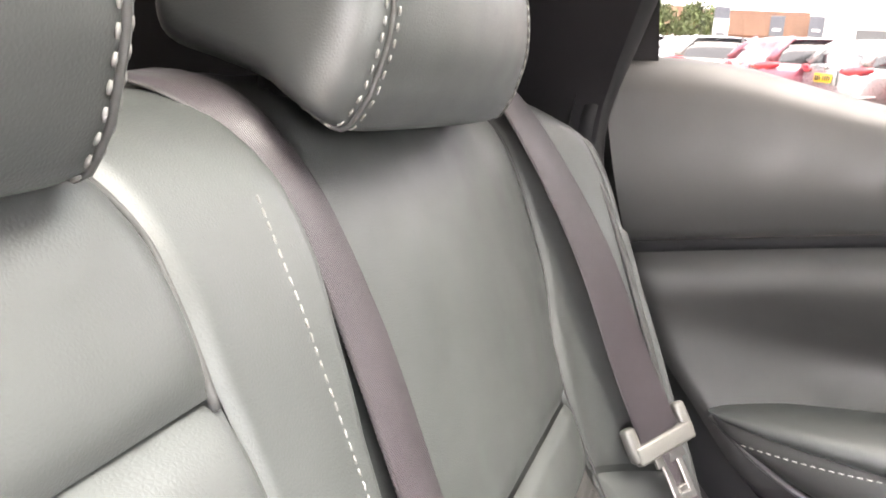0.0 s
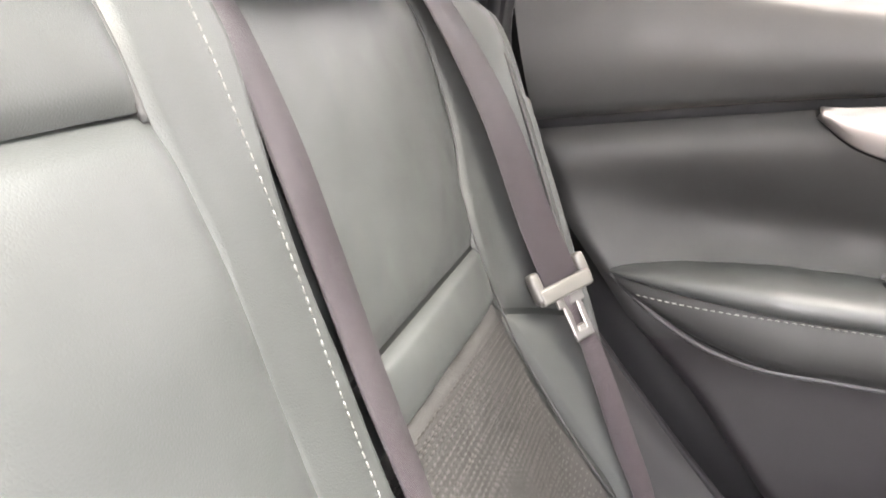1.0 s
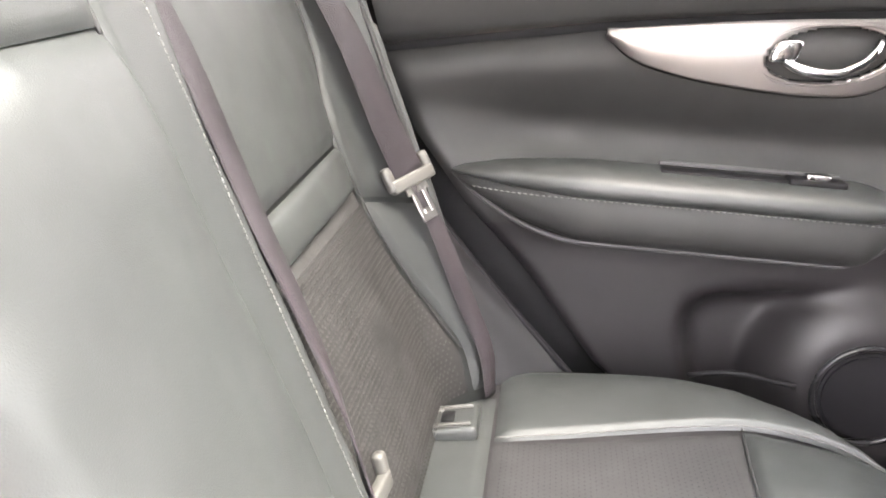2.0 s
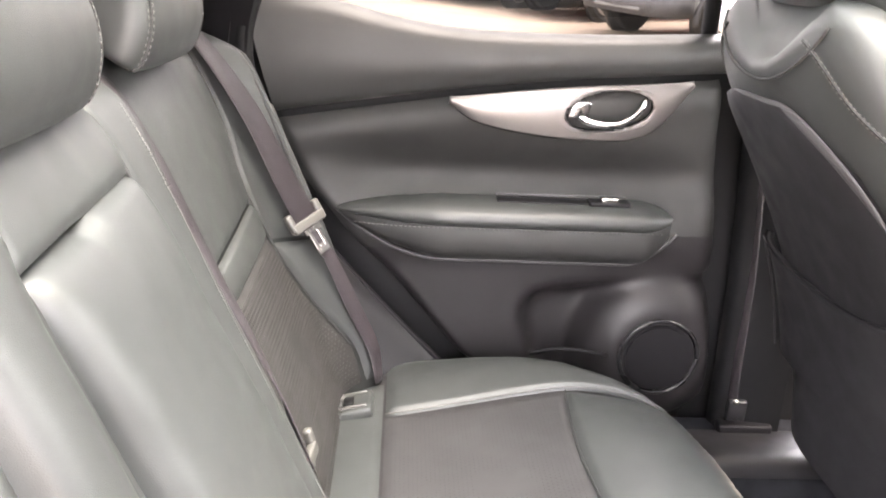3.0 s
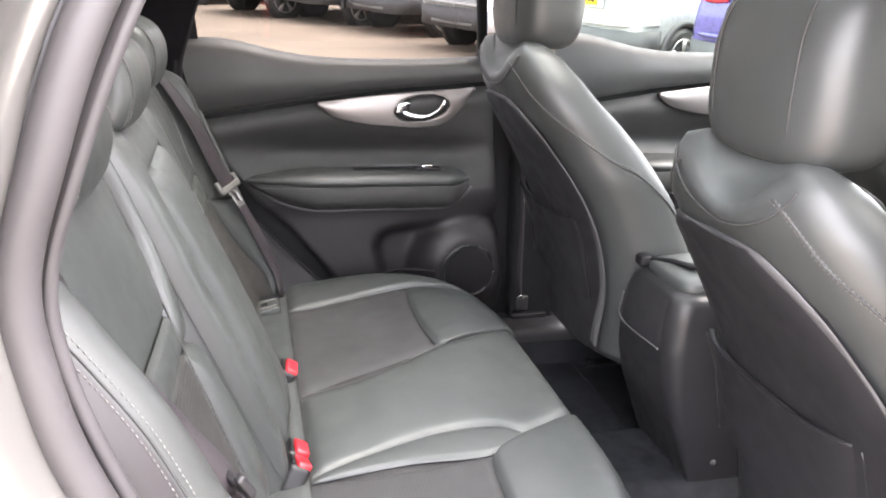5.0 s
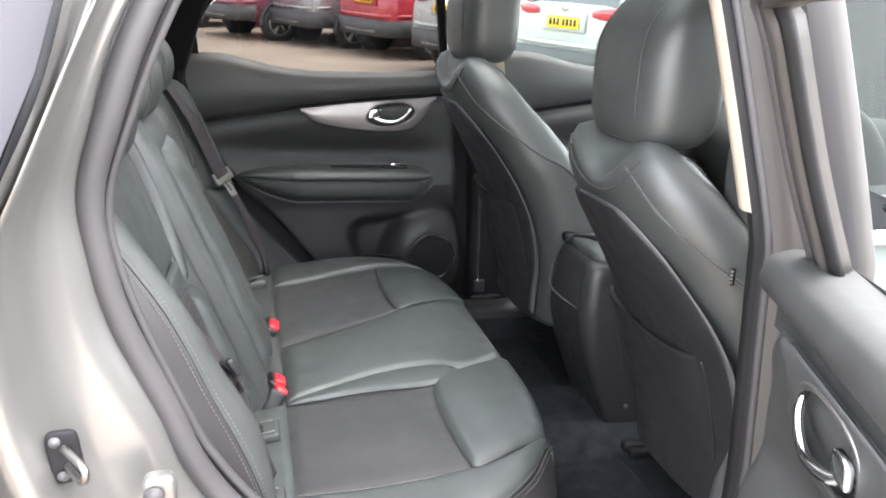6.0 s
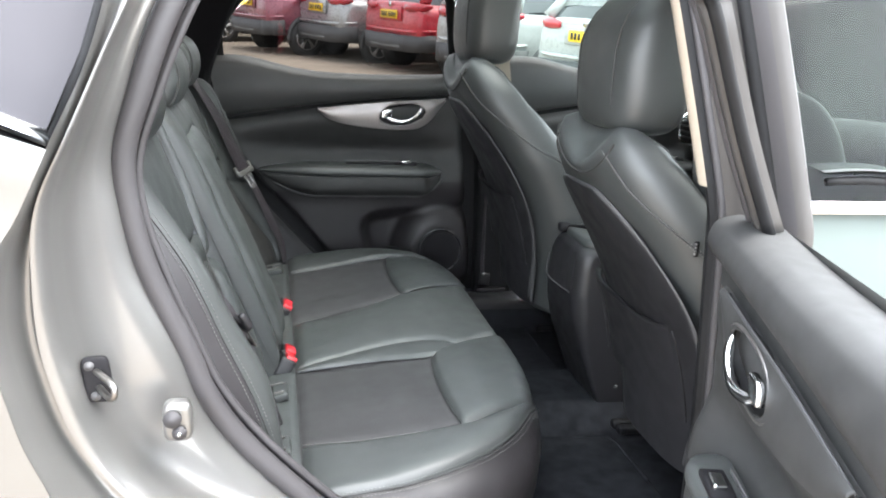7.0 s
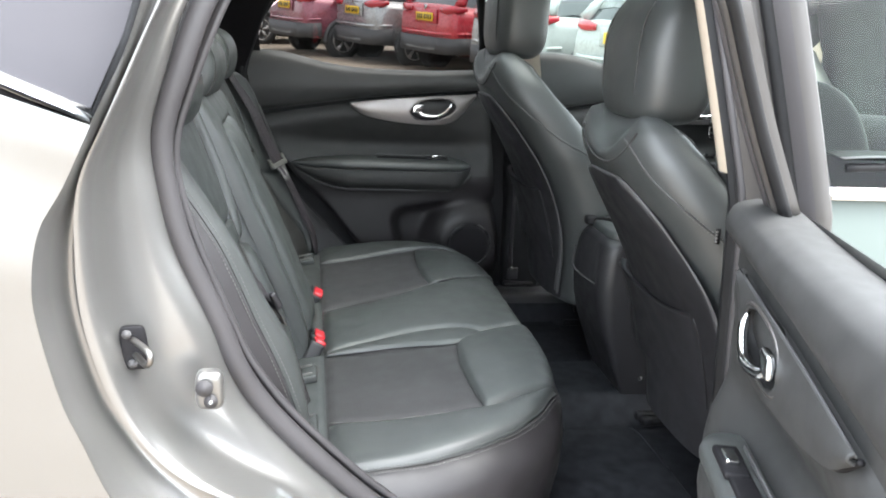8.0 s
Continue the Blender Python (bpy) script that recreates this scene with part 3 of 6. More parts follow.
def tongue(parent, at, way, across, bar_mat=None):
    """The belt tongue: plastic bar with raised ears and the steel blade with its slot."""
    way, across = Vector(way).normalized(), Vector(across).normalized()
    nrm = across.cross(way).normalized()
    m = Matrix((across, way, nrm)).transposed().to_4x4()
    m.translation = Vector(at)
    bar = bmesh.new()
    box((0.066, 0.016, 0.010), (0, 0, 0), 0.003, 2, bm=bar)
    for s in (-1, 1):
        box((0.012, 0.030, 0.011), (s * 0.030, -0.010, 0.002), 0.0045, 3, bm=bar)
    bmesh.ops.transform(bar, matrix=m, verts=bar.verts)
    part("tongue_bar", bar, bar_mat or GREYPLASTIC, parent, "moulded plastic belt tongue")
    bl = bmesh.new()
    for s in (-1, 1):
        box((0.0065, 0.040, 0.003), (s * 0.0085, 0.026, 0), 0.001, 1, bm=bl)
    box((0.0235, 0.009, 0.003), (0, 0.047, 0), 0.0012, 2, bm=bl)
    box((0.034, 0.014, 0.003), (0, 0.010, 0), 0.0012, 2, bm=bl)
    box((0.010, 0.006, 0.006), (0, 0.040, 0.001), 0.001, 1, bm=bl)
    bmesh.ops.transform(bl, matrix=m, verts=bl.verts)
    part("tongue_blade", bl, STEEL, parent, "bright steel belt blade", smooth=False)


belt = thing("seat_belt", "dark webbing seat belt with grey tongue hanging over outer seat", "seat belt", "seat belts")
part("webbing", webbing([(-0.155, 0.550, 1.208), (-0.105, 0.551, 1.220), (-0.062, 0.553, 1.198), (0.006, 0.562, 1.097), (0.055, 0.573, 0.990), (0.082, 0.583, 0.935)], 0.043, 50, [(0.2, 0, 1), (0.75, -0.6, 0.35), (0.75, -0.62, 0.3)]), WEB, belt)
part("lower_webbing", webbing([(0.090, 0.585, 0.925), (0.122, 0.589, 0.86), (0.157, 0.594, 0.78), (0.186, 0.598, 0.715), (0.197, 0.596, 0.655)], 0.024, 40, [(0.9, -0.4, 0.3), (0.9, -0.4, 0.3), (0.6, -0.8, 0.2), (0.5, -0.85, 0.1), (0.9, -0.4, 0.2)]), WEB, belt)
tongue(belt, (0.085, 0.583, 0.930), (0.50, -0.10, -0.86), (0.55, 0.80, 0.22))
part("guide", tube([BACK.at(zs(z), 0.606, 0.003) for z in np.linspace(0.95, 1.15, 20)], 0.0022, 6), DARKSTITCH, belt)

belt = thing("seat_belt", "dark webbing middle seat belt lying down the backrest beside the armrest", "seat belt", "seat belts")
part("webbing", webbing([(-0.22, 0.160, 1.180), (-0.16, 0.180, 1.200), (-0.120, 0.189, 1.211), (-0.089, 0.194, 1.206), (-0.0675, 0.2015, 1.190), (-0.047, 0.2135, 1.158), (-0.0245, 0.2255, 1.104), (0.0035, 0.2305, 1.035), (0.030, 0.230, 0.975), (0.060, 0.227, 0.915), (0.095, 0.222, 0.84), (0.124, 0.212, 0.76)], 0.045, 60, [(0.1, 0, 1), (0.5, 0, 0.9), (0.86, 0.25, 0.4), (0.78, 0.50, 0.36)]), WEB, belt)
tongue(belt, (0.124, 0.222, 0.755), (0.25, 0.02, -0.95), (0.1, 0.95, 0.05))
part("guide", box((0.05, 0.06, 0.012), (-0.21, 0.152, 1.184), 0.004, 2), PLASTIC, belt)

belt = thing("seat_belt", "dark webbing seat belt down the backrest beside the open door", "seat belt", "seat belts")
part("webbing", webbing([(-0.155, -0.555, 1.208), (-0.105, -0.556, 1.220), (-0.062, -0.560, 1.198), (-0.030, -0.552, 1.11), (0.000, -0.540, 1.05), (0.034, -0.531, 0.995), (0.066, -0.528, 0.945), (0.102, -0.526, 0.889), (0.141, -0.526, 0.788), (0.168, -0.528, 0.70)], 0.034, 60, [(0.2, 0, 1), (0.85, -0.3, 0.4), (0.8, -0.4, 0.3)]), WEB, belt)
tongue(belt, (0.106, -0.530, 0.893), (0.45, 0.20, -0.86), (0.45, -0.85, 0.05), PLASTIC)


def buckle(y, lean, label):
    """Belt buckle standing in the crease: black casing with a red press button."""
    t = thing("belt_buckle", label, "belt buckle", "belt buckles")
    t.location = (0.186, y, 0.664)
    t.rotation_euler = (radians(lean), radians(28), 0)
    t.scale = (1.3, 1.15, 1.2)
    part("casing", box((0.026, 0.042, 0.075), (0, 0, -0.028), 0.006, 3), PLASTIC, t)
    part("button", box((0.018, 0.036, 0.010), (0.004, 0, 0.010), 0.003, 2), RED, t, "red press button")
    part("mouth", box((0.004, 0.030, 0.010), (-0.010, 0, 0.009), 0.001, 1), BLACKRUB, t)
    return t


buckle(0.165, 6, "black belt buckle with red button in the seat crease")
buckle(-0.128, -4, "black belt buckle with red button tilted in the crease")
buckle(-0.172, -14, "black belt buckle with red button beside its pair")


def side_facing(side):
    """The moulded piece that fills the corner between backrest, cushion and door opening."""
    t = thing("side_trim", "black moulded corner trim between rear backrest and door opening", "trim", "corner trims", "structure")
    rows = []
    for i in range(19):
        v = i / 18
        z = 0.93 - 0.30 * v
        a = Vector((0.045 + 0.115 * v, 0.640, z))
        b = Vector((0.048 + 0.262 * v ** 1.08, 0.690, z))
        rows.append([a.lerp(b, k / 12) * 1 + Vector((0.012 * math.sin(math.pi * k / 12), -0.012 * math.sin(math.pi * k / 12), 0)) for k in range(13)])
    rows = [[Vector((p.x, side * p.y, p.z)) for p in r] for r in rows]
    part("moulding", grid(rows), PLASTIC, t)
    lip = spline([(0.040, 0.688, 0.94), (0.101, 0.690, 0.86), (0.198, 0.692, 0.75), (0.310, 0.692, 0.635)], 30)
    part("lip", tube([(x, side * y, z) for x, y, z in lip], 0.005, 8), HARD, t)
    return t


side_facing(1)


# ---- doors ----
def lerp_curve(pts):
    xs, zv = zip(*pts)
    return lambda x: float(np.interp(x, xs, zv))


SILL = spline([(-0.05, 1.248), (0.03, 1.253), (0.095, 1.249), (0.155, 1.236), (0.22, 1.222), (0.30, 1.212), (0.40, 1.209), (0.55, 1.211), (0.72, 1.220), (0.80, 1.224)], 40)
sill_z = lambda x: float(np.interp(x, SILL[:, 0], SILL[:, 1]))
line_z = lerp_curve([(-0.05, 1.042), (0.03, 1.057), (0.159, 1.079), (0.296, 1.101), (0.50, 1.126), (0.706, 1.144), (0.80, 1.150)])


def door_y(x, z):
    """How far out the inner face of the door lies at a place along it."""
    gap = line_z(x) - z
    y = 0.735 + 0.042 * math.exp(-((z - 0.962) / 0.050) ** 2) * smooth_bump(abs(x - 0.42), 0.18, 0.38)
    y += 0.012 * math.exp(-(gap / 0.008) ** 2) - 0.008 * math.exp(-((gap - 0.035) / 0.028) ** 2)
    y -= 0.012 * smooth_bump(abs(z - 0.90), 0.02, 0.10)
    r = math.hypot(x - 0.695, (z - 0.655) * 0.95)
    y -= 0.026 * smooth_bump(r, 0.080, 0.145)
    top = 0.758 + 0.14 * (x - 0.42)
    edge = 0.436 + 0.25 * max(0, 0.75 - z)
    cut = smooth_bump(math.hypot(max(0, edge + 0.06 - x), max(0, z - top + 0.06)), 0.036, 0.072)
    y += 0.040 * cut * (1 - smooth_bump(r, 0.120, 0.165))
    return y


def door(name, m, label, paint, switch=True, glass=GLASS, frame=None, band=BLACKRUB, skin_top=1.185, groove=0.772, plate_mat=SATIN, front=False, arm_deep=1.0, tip=0.115, cap=UPPER):
    """A car door in its closed place on the left side, moved by the matrix m: inner panel, pad, trim, handle, armrest, speaker, window."""
    t = thing(name, label, "car door", "car doors")

    def put(pname, bm, material, parent=t, lab="", smooth=True):
        bmesh.ops.transform(bm, matrix=m, verts=bm.verts)
        return part(pname, bm, material, parent, lab, smooth)
    left = lerp_curve([(0.46, 0.56), (0.55, 0.45), (0.64, 0.336), (0.70, 0.285), (0.771, 0.226), (0.85, 0.145), (0.95, 0.062), (1.06, 0.0), (1.30, -0.05)])
    right = lerp_curve([(0.46, 0.815), (0.60, 0.800), (0.80, 0.778), (1.05, 0.752), (1.25, 0.735)])
    rows = []
    for i in range(57):
        v = i / 56
        row = []
        for j in range(61):
            u = j / 60
            z = 0.47 + 0.65 * v
            for _ in range(2):
                x = left(z) + (right(z) - left(z)) * u
                z = 0.47 + (line_z(x) - 0.47) * v
            e = max(0, 1 - v / 0.03) + max(0, 1 - u / 0.03) + max(0, 1 - (1 - u) / 0.03)
            row.append((x, door_y(x, z) + 0.012 * min(1, e) ** 2, z))
        rows.append(row)
    put("inner_panel", grid(rows[34:]), SOFT)
    # lower part of the same panel, coloured darker to carry its shade
    put("lower_panel", grid(rows[:35]), SOFT_SHADED)
    # band under the upper pad; the default near-black colour paints the groove's shade
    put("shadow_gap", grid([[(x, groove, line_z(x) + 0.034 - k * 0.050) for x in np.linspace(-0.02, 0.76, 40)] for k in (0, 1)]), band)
    rows = []
    for i in range(22):
        v = i / 21
        row = []
        for j in range(41):
            x = -0.030 + (0.775 + 0.030) * j / 40 + 0.045 * (1 - v) * (1 - j / 40)
            lo, hi = line_z(x) + 0.009, sill_z(x)
            row.append((x, 0.716 + 0.050 * (v - 0.42) ** 2 + 0.020 * max(0, (v - 0.80) / 0.20) ** 2 + 0.014 * max(0, 1 - v / 0.5) ** 2 + 0.022 * max(0, 1 - v / 0.06) ** 2, lo + (hi - lo) * (v if v < 0.93 else 0.93 + (v - 0.93) * 0.8)))
        rows.append(row)
    rows.append([(x, y + 0.045, z - 0.004) for x, y, z in rows[-1]])
    put("upper_pad", grid(rows), cap)
    put("sill_strip", tube([(x, 0.790, sill_z(x) - 0.022) for x in np.linspace(-0.02, 0.75, 40)], 0.006, 8), BLACKRUB)
    # trim plate and release handle
    up = spline([(0.296, 1.102), (0.40, 1.116), (0.50, 1.127), (0.60, 1.135), (0.690, 1.143)], 110)
    low = spline([(0.296, 1.098), (0.335, 1.070), (0.40, 1.054), (0.47, 1.046), (0.54, 1.043), (0.605, 1.049), (0.645, 1.075), (0.690, 1.139)], 110)
    rows = [[(a[0] * (1 - k) + b[0] * k, 0.7235 - 0.004 * math.sin(math.pi * k), a[1] * (1 - k) + b[1] * k) for a, b in zip(up, low)] for k in np.linspace(0, 1, 34)]
    bm = grid(rows)
    in_cup = lambda c: ((c.x - 0.557) / 0.071) ** 2 + ((c.z - 1.092 - 0.13 * (c.x - 0.557)) / 0.0325) ** 2 < 1
    bmesh.ops.delete(bm, geom=[f for f in bm.faces if in_cup(f.calc_center_median())], context="FACES")
    bmesh.ops.solidify(bm, geom=bm.faces[:], thickness=0.004)
    plate = put("trim_plate", bm, plate_mat, t, "satin trim plate")
    put("trim_edge", tube([(x, 0.7225, z) for x, z in up], 0.0016, 8), SATIN if plate_mat is SATIN else GREYTRIM, plate)
    put("trim_surround", tube([(x, 0.728, z) for x, z in low], 0.0035, 8), HARD, plate)
    cup = [(0.557 + 0.077 * spow(math.cos(a), 0.8) , 1.092 + 0.035 * spow(math.sin(a), 0.8) + 0.010 * math.cos(a)) for a in np.linspace(0, math.tau, 49)]
    rows = [[(0.557 + (x - 0.557) * k, y, 1.092 + (z - 1.092) * k) for x, z in cup] for k, y in ((1.0, 0.7185), (0.93, 0.722), (0.86, 0.738), (0.40, 0.746), (0.02, 0.747))]
    put("handle_cup", grid(rows), BLACKRUB, plate, "black handle cup")
    put("handle_ring", tube([(x, 0.7185, z) for x, z in cup], 0.0022, 8), SATIN, plate, "satin ring")
    lever = spline([(0.503, 0.713, 1.086), (0.518, 0.710, 1.077), (0.545, 0.707, 1.0715), (0.570, 0.706, 1.073), (0.592, 0.708, 1.084), (0.606, 0.711, 1.099), (0.613, 0.716, 1.114)], 28)
    pull = tube(lever, list(np.interp(np.linspace(0, 1, 29), [0, 0.15, 0.5, 0.9, 1], [0.005, 0.007, 0.0062, 0.0058, 0.003])), 12)
    paddle = pillow((0.017, 0.006, 0.0135), 0.5, 0.5, 24, 12, lambda x, y, z: (0.506 + x + 0.25 * z, 0.712 + y, 1.0935 + z + 0.10 * x))
    me = bpy.data.meshes.new("t")
    paddle.to_mesh(me)
    paddle.free()
    pull.from_mesh(me)
    bpy.data.meshes.remove(me)
    put("release_handle", pull, CHROME, plate, "polished chrome release lever")

    # armrest: padded top over a hard lower shell
    def arm(lo, hi, depth, nx=44, end=0.690):
        rows = []
        depth *= arm_deep
        for i in range(nx + 1):
            u = i / nx
            x = tip + (end - tip) * u
            k = min(1, (u / 0.30)) ** 0.55 * min(1, ((1 - u) / 0.10)) ** 0.5 if 0 < u < 1 else 0.02
            zl, zh = lo(x), hi(x)
            zc = 0.912
            zl, zh = zc + (zl - zc) * k, zc + (zh - zc) * k
            row = []
            for j in range(17):
                a = math.pi * j / 16
                row.append((x, 0.745 - depth * (0.25 + 0.75 * k) * spow(math.sin(a), 0.55), (zl + zh) / 2 - (zh - zl) / 2 * spow(math.cos(a), 0.75)))
            rows.append(row)
        return grid(rows)
    pad = put("armrest_pad", arm(lambda x: 0.897, lambda x: 0.937, 0.090), LEATHER, t, "stitched armrest pad")
    put("armrest_shell", arm(lambda x: 0.836 + 0.02 * max(0, (0.2 - x) / 0.1), lambda x: 0.926, 0.085), SOFT)
    if arm_deep == 1:
        put("stitching", stitches([(x, 0.655 + 0.028 * (max(0, 0.25 - x) / 0.13) ** 2, 0.9045) for x in np.linspace(0.145, 0.66, 60)], 0.0045, 0.003, 0.0009), STITCH, pad)
    if arm_deep == 1:
        put("shell_edge", tube([(x, 0.690 + 0.03 * (max(0, 0.30 - x) / 0.18) ** 2, 0.838 + 0.07 * (max(0, 0.30 - x) / 0.18) ** 2 + 0.06 * (max(0, x - 0.60) / 0.09) ** 2) for x in np.linspace(0.118, 0.688, 50)], 0.0035, 6), GREYTRIM)
    pull = put("pull_cup", box((0.225, 0.028, 0.012), (0.495, 0.716, 0.933), 0.004, 2), HARD, pad)
    put("cup_rim", box((0.225, 0.004, 0.006), (0.495, 0.7365, 0.942), 0.0015, 2), GREYTRIM, pull)
    if switch:
        sw = put("window_switch", box((0.070, 0.030, 0.010), (0.572, 0.712, 0.938), 0.004, 2), HARD, pad)
        put("switch_key", box((0.030, 0.016, 0.009), (0.572, 0.710, 0.945), 0.003, 3), CHROME, sw, "glossy window switch")
    # speaker with rings, map pocket
    spk = put("speaker_grille", disc(0.064, 0.012, (0.695, 0.708, 0.655), (0, 1, 0), 48, 0.004), HARD, smooth=False)
    ring = [(0.695 + 0.071 * math.cos(a), 0.707, 0.655 + 0.071 * math.sin(a)) for a in np.linspace(0, math.tau, 49)]
    put("speaker_ring", tube(ring, 0.0042, 8), GLOSSBLK, spk)
    put("pocket_lip", tube(spline([(0.46, 0.712, 0.655), (0.52, 0.706, 0.668), (0.60, 0.702, 0.660)], 16), 0.004, 8), HARD)
    # outer skin, window frame and glass
    rows = []
    for i in range(15):
        v = i / 14
        z = 0.42 + (skin_top - 0.42) * v
        rows.append([(left(min(z, 1.28)) - 0.03 + (0.85 - left(min(z, 1.28)) + 0.03) * u, 0.865 - 0.055 * (2 * v - 1) ** 2 * (0.6 if v < 0.5 else 1.2), z) for u in np.linspace(0, 1, 20)])
    put("outer_skin", grid(rows), paint)
    fr = spline([(-0.02, 0.775, 1.245), (0.01, 0.74, 1.33), (0.10, 0.68, 1.44), (0.22, 0.645, 1.49), (0.45, 0.635, 1.505), (0.655, 0.645, 1.50), (0.672, 0.665, 1.46), (0.700, 0.72, 1.33), (0.722, 0.775, 1.215)], 60)
    if front:
        fr = spline([(-0.06, 0.80, 1.20), (-0.09, 0.765, 1.33), (-0.125, 0.705, 1.45), (-0.12, 0.665, 1.525), (0.10, 0.645, 1.545), (0.415, 0.655, 1.495), (0.715, 0.705, 1.335), (0.915, 0.77, 1.195)], 60)
    if frame:
        wf = put("window_frame", tube(fr, 0, flat=(0.030, 0.030), up=(0, 1, 0)), frame)
        put("glass_run", tube([p * (1, 1, 1) + np.array((0.0 if p[0] < 0.5 else -0.022, -0.006, 0.0)) for p in fr], 0.008, 8), BLACKRUB, wf)
        put("frame_seal", tube([p + np.array((0.0 if p[0] < 0.5 else 0.022, -0.010, 0.0)) for p in fr], 0.009, 8), RUBBER, wf)
    else:
        put("window_frame", tube(fr, 0.014, 8), BLACKRUB)
    if not front:
        put("rear_corner", grid([[(-0.055, 0.748, 1.242), (0.024, 0.748, 1.234)], [(-0.055, 0.742, 1.30), (0.018, 0.742, 1.30)], [(-0.04, 0.70, 1.40), (0.050, 0.70, 1.40)]]), HARD)
    gl = [[(x, 0.785 - 0.13 * max(0, (z - 1.2) / 0.3) ** 1.2, z) for x in np.linspace(0.0 + 0.25 * max(0, (z - 1.30) / 0.2) ** 1.5, 0.715 - 0.05 * (z - 1.2) / 0.3, 12)] for z in np.linspace(1.185, 1.495, 10)]
    if front:
        gl = [[(x, 0.800 - 0.13 * ((z - 1.2) / 0.3) ** 1.2, z) for x in np.linspace(-0.062 - 0.22 * (z - 1.2), 0.905 - 0.50 * ((z - 1.2) / 0.3) ** 1.1, 12)] for z in np.linspace(1.205, 1.520, 10)]
    if glass:
        g = put("window_pane", grid(gl), glass)
        g.visible_shadow = False
    return t


door("rear_door", Matrix.Identity(4), "closed rear car door with dark padded panel and silver trim", PAINT)
HINGE = Vector((0.80, -0.845, 0))
MIRROR = Matrix.Diagonal((1, -1, 1, 1))
OPEN = Matrix.Translation(HINGE + Vector((0.055, 0.0, -0.075))) @ Matrix.Rotation(radians(75), 4, "Z") @ Matrix.Translation(-HINGE) @ MIRROR
door("rear_door", OPEN, "wide open rear car door with lowered window and chrome handle", PAINT, glass=None, frame=FRAMEP, band=SOFT, groove=0.737, plate_mat=SOFT, arm_deep=0.62, tip=0.15, skin_top=1.215, cap=SOFT)
door("front_door", Matrix.Translation((0.895, -0.025, 0.035)), "closed front car door with dark panel and silver trim", PAINT, glass=GLASS_F, front=True)
# this door's skin has its pale green reflection put into the base colour
near = door("front_door", Matrix.Translation((0.935, -0.01, -0.045)) @ MIRROR, "closed front car door with pale reflection coloured into its outer skin and green-tinted window", PAINT_REFLECTING, glass=GLASS_F, skin_top=1.19, front=True)

part("belt_strip", tube([(x, -0.818, 1.150) for x in np.linspace(0.865, 1.75, 14)], 0, flat=(0.018, 0.012), up=(0, -1, 0.3)), CHROME, near, "bright strip under the window")


# ---- front seats ----
SEAT_REAR = spline([(0.87, 0.50), (0.845, 0.62), (0.832, 0.737), (0.805, 0.86), (0.768, 0.96), (0.708, 1.07), (0.646, 1.17), (0.621, 1.225), (0.620, 1.26), (0.640, 1.285)], 80)
rear_x = lambda z: float(np.interp(z, SEAT_REAR[:, 1], SEAT_REAR[:, 0]))


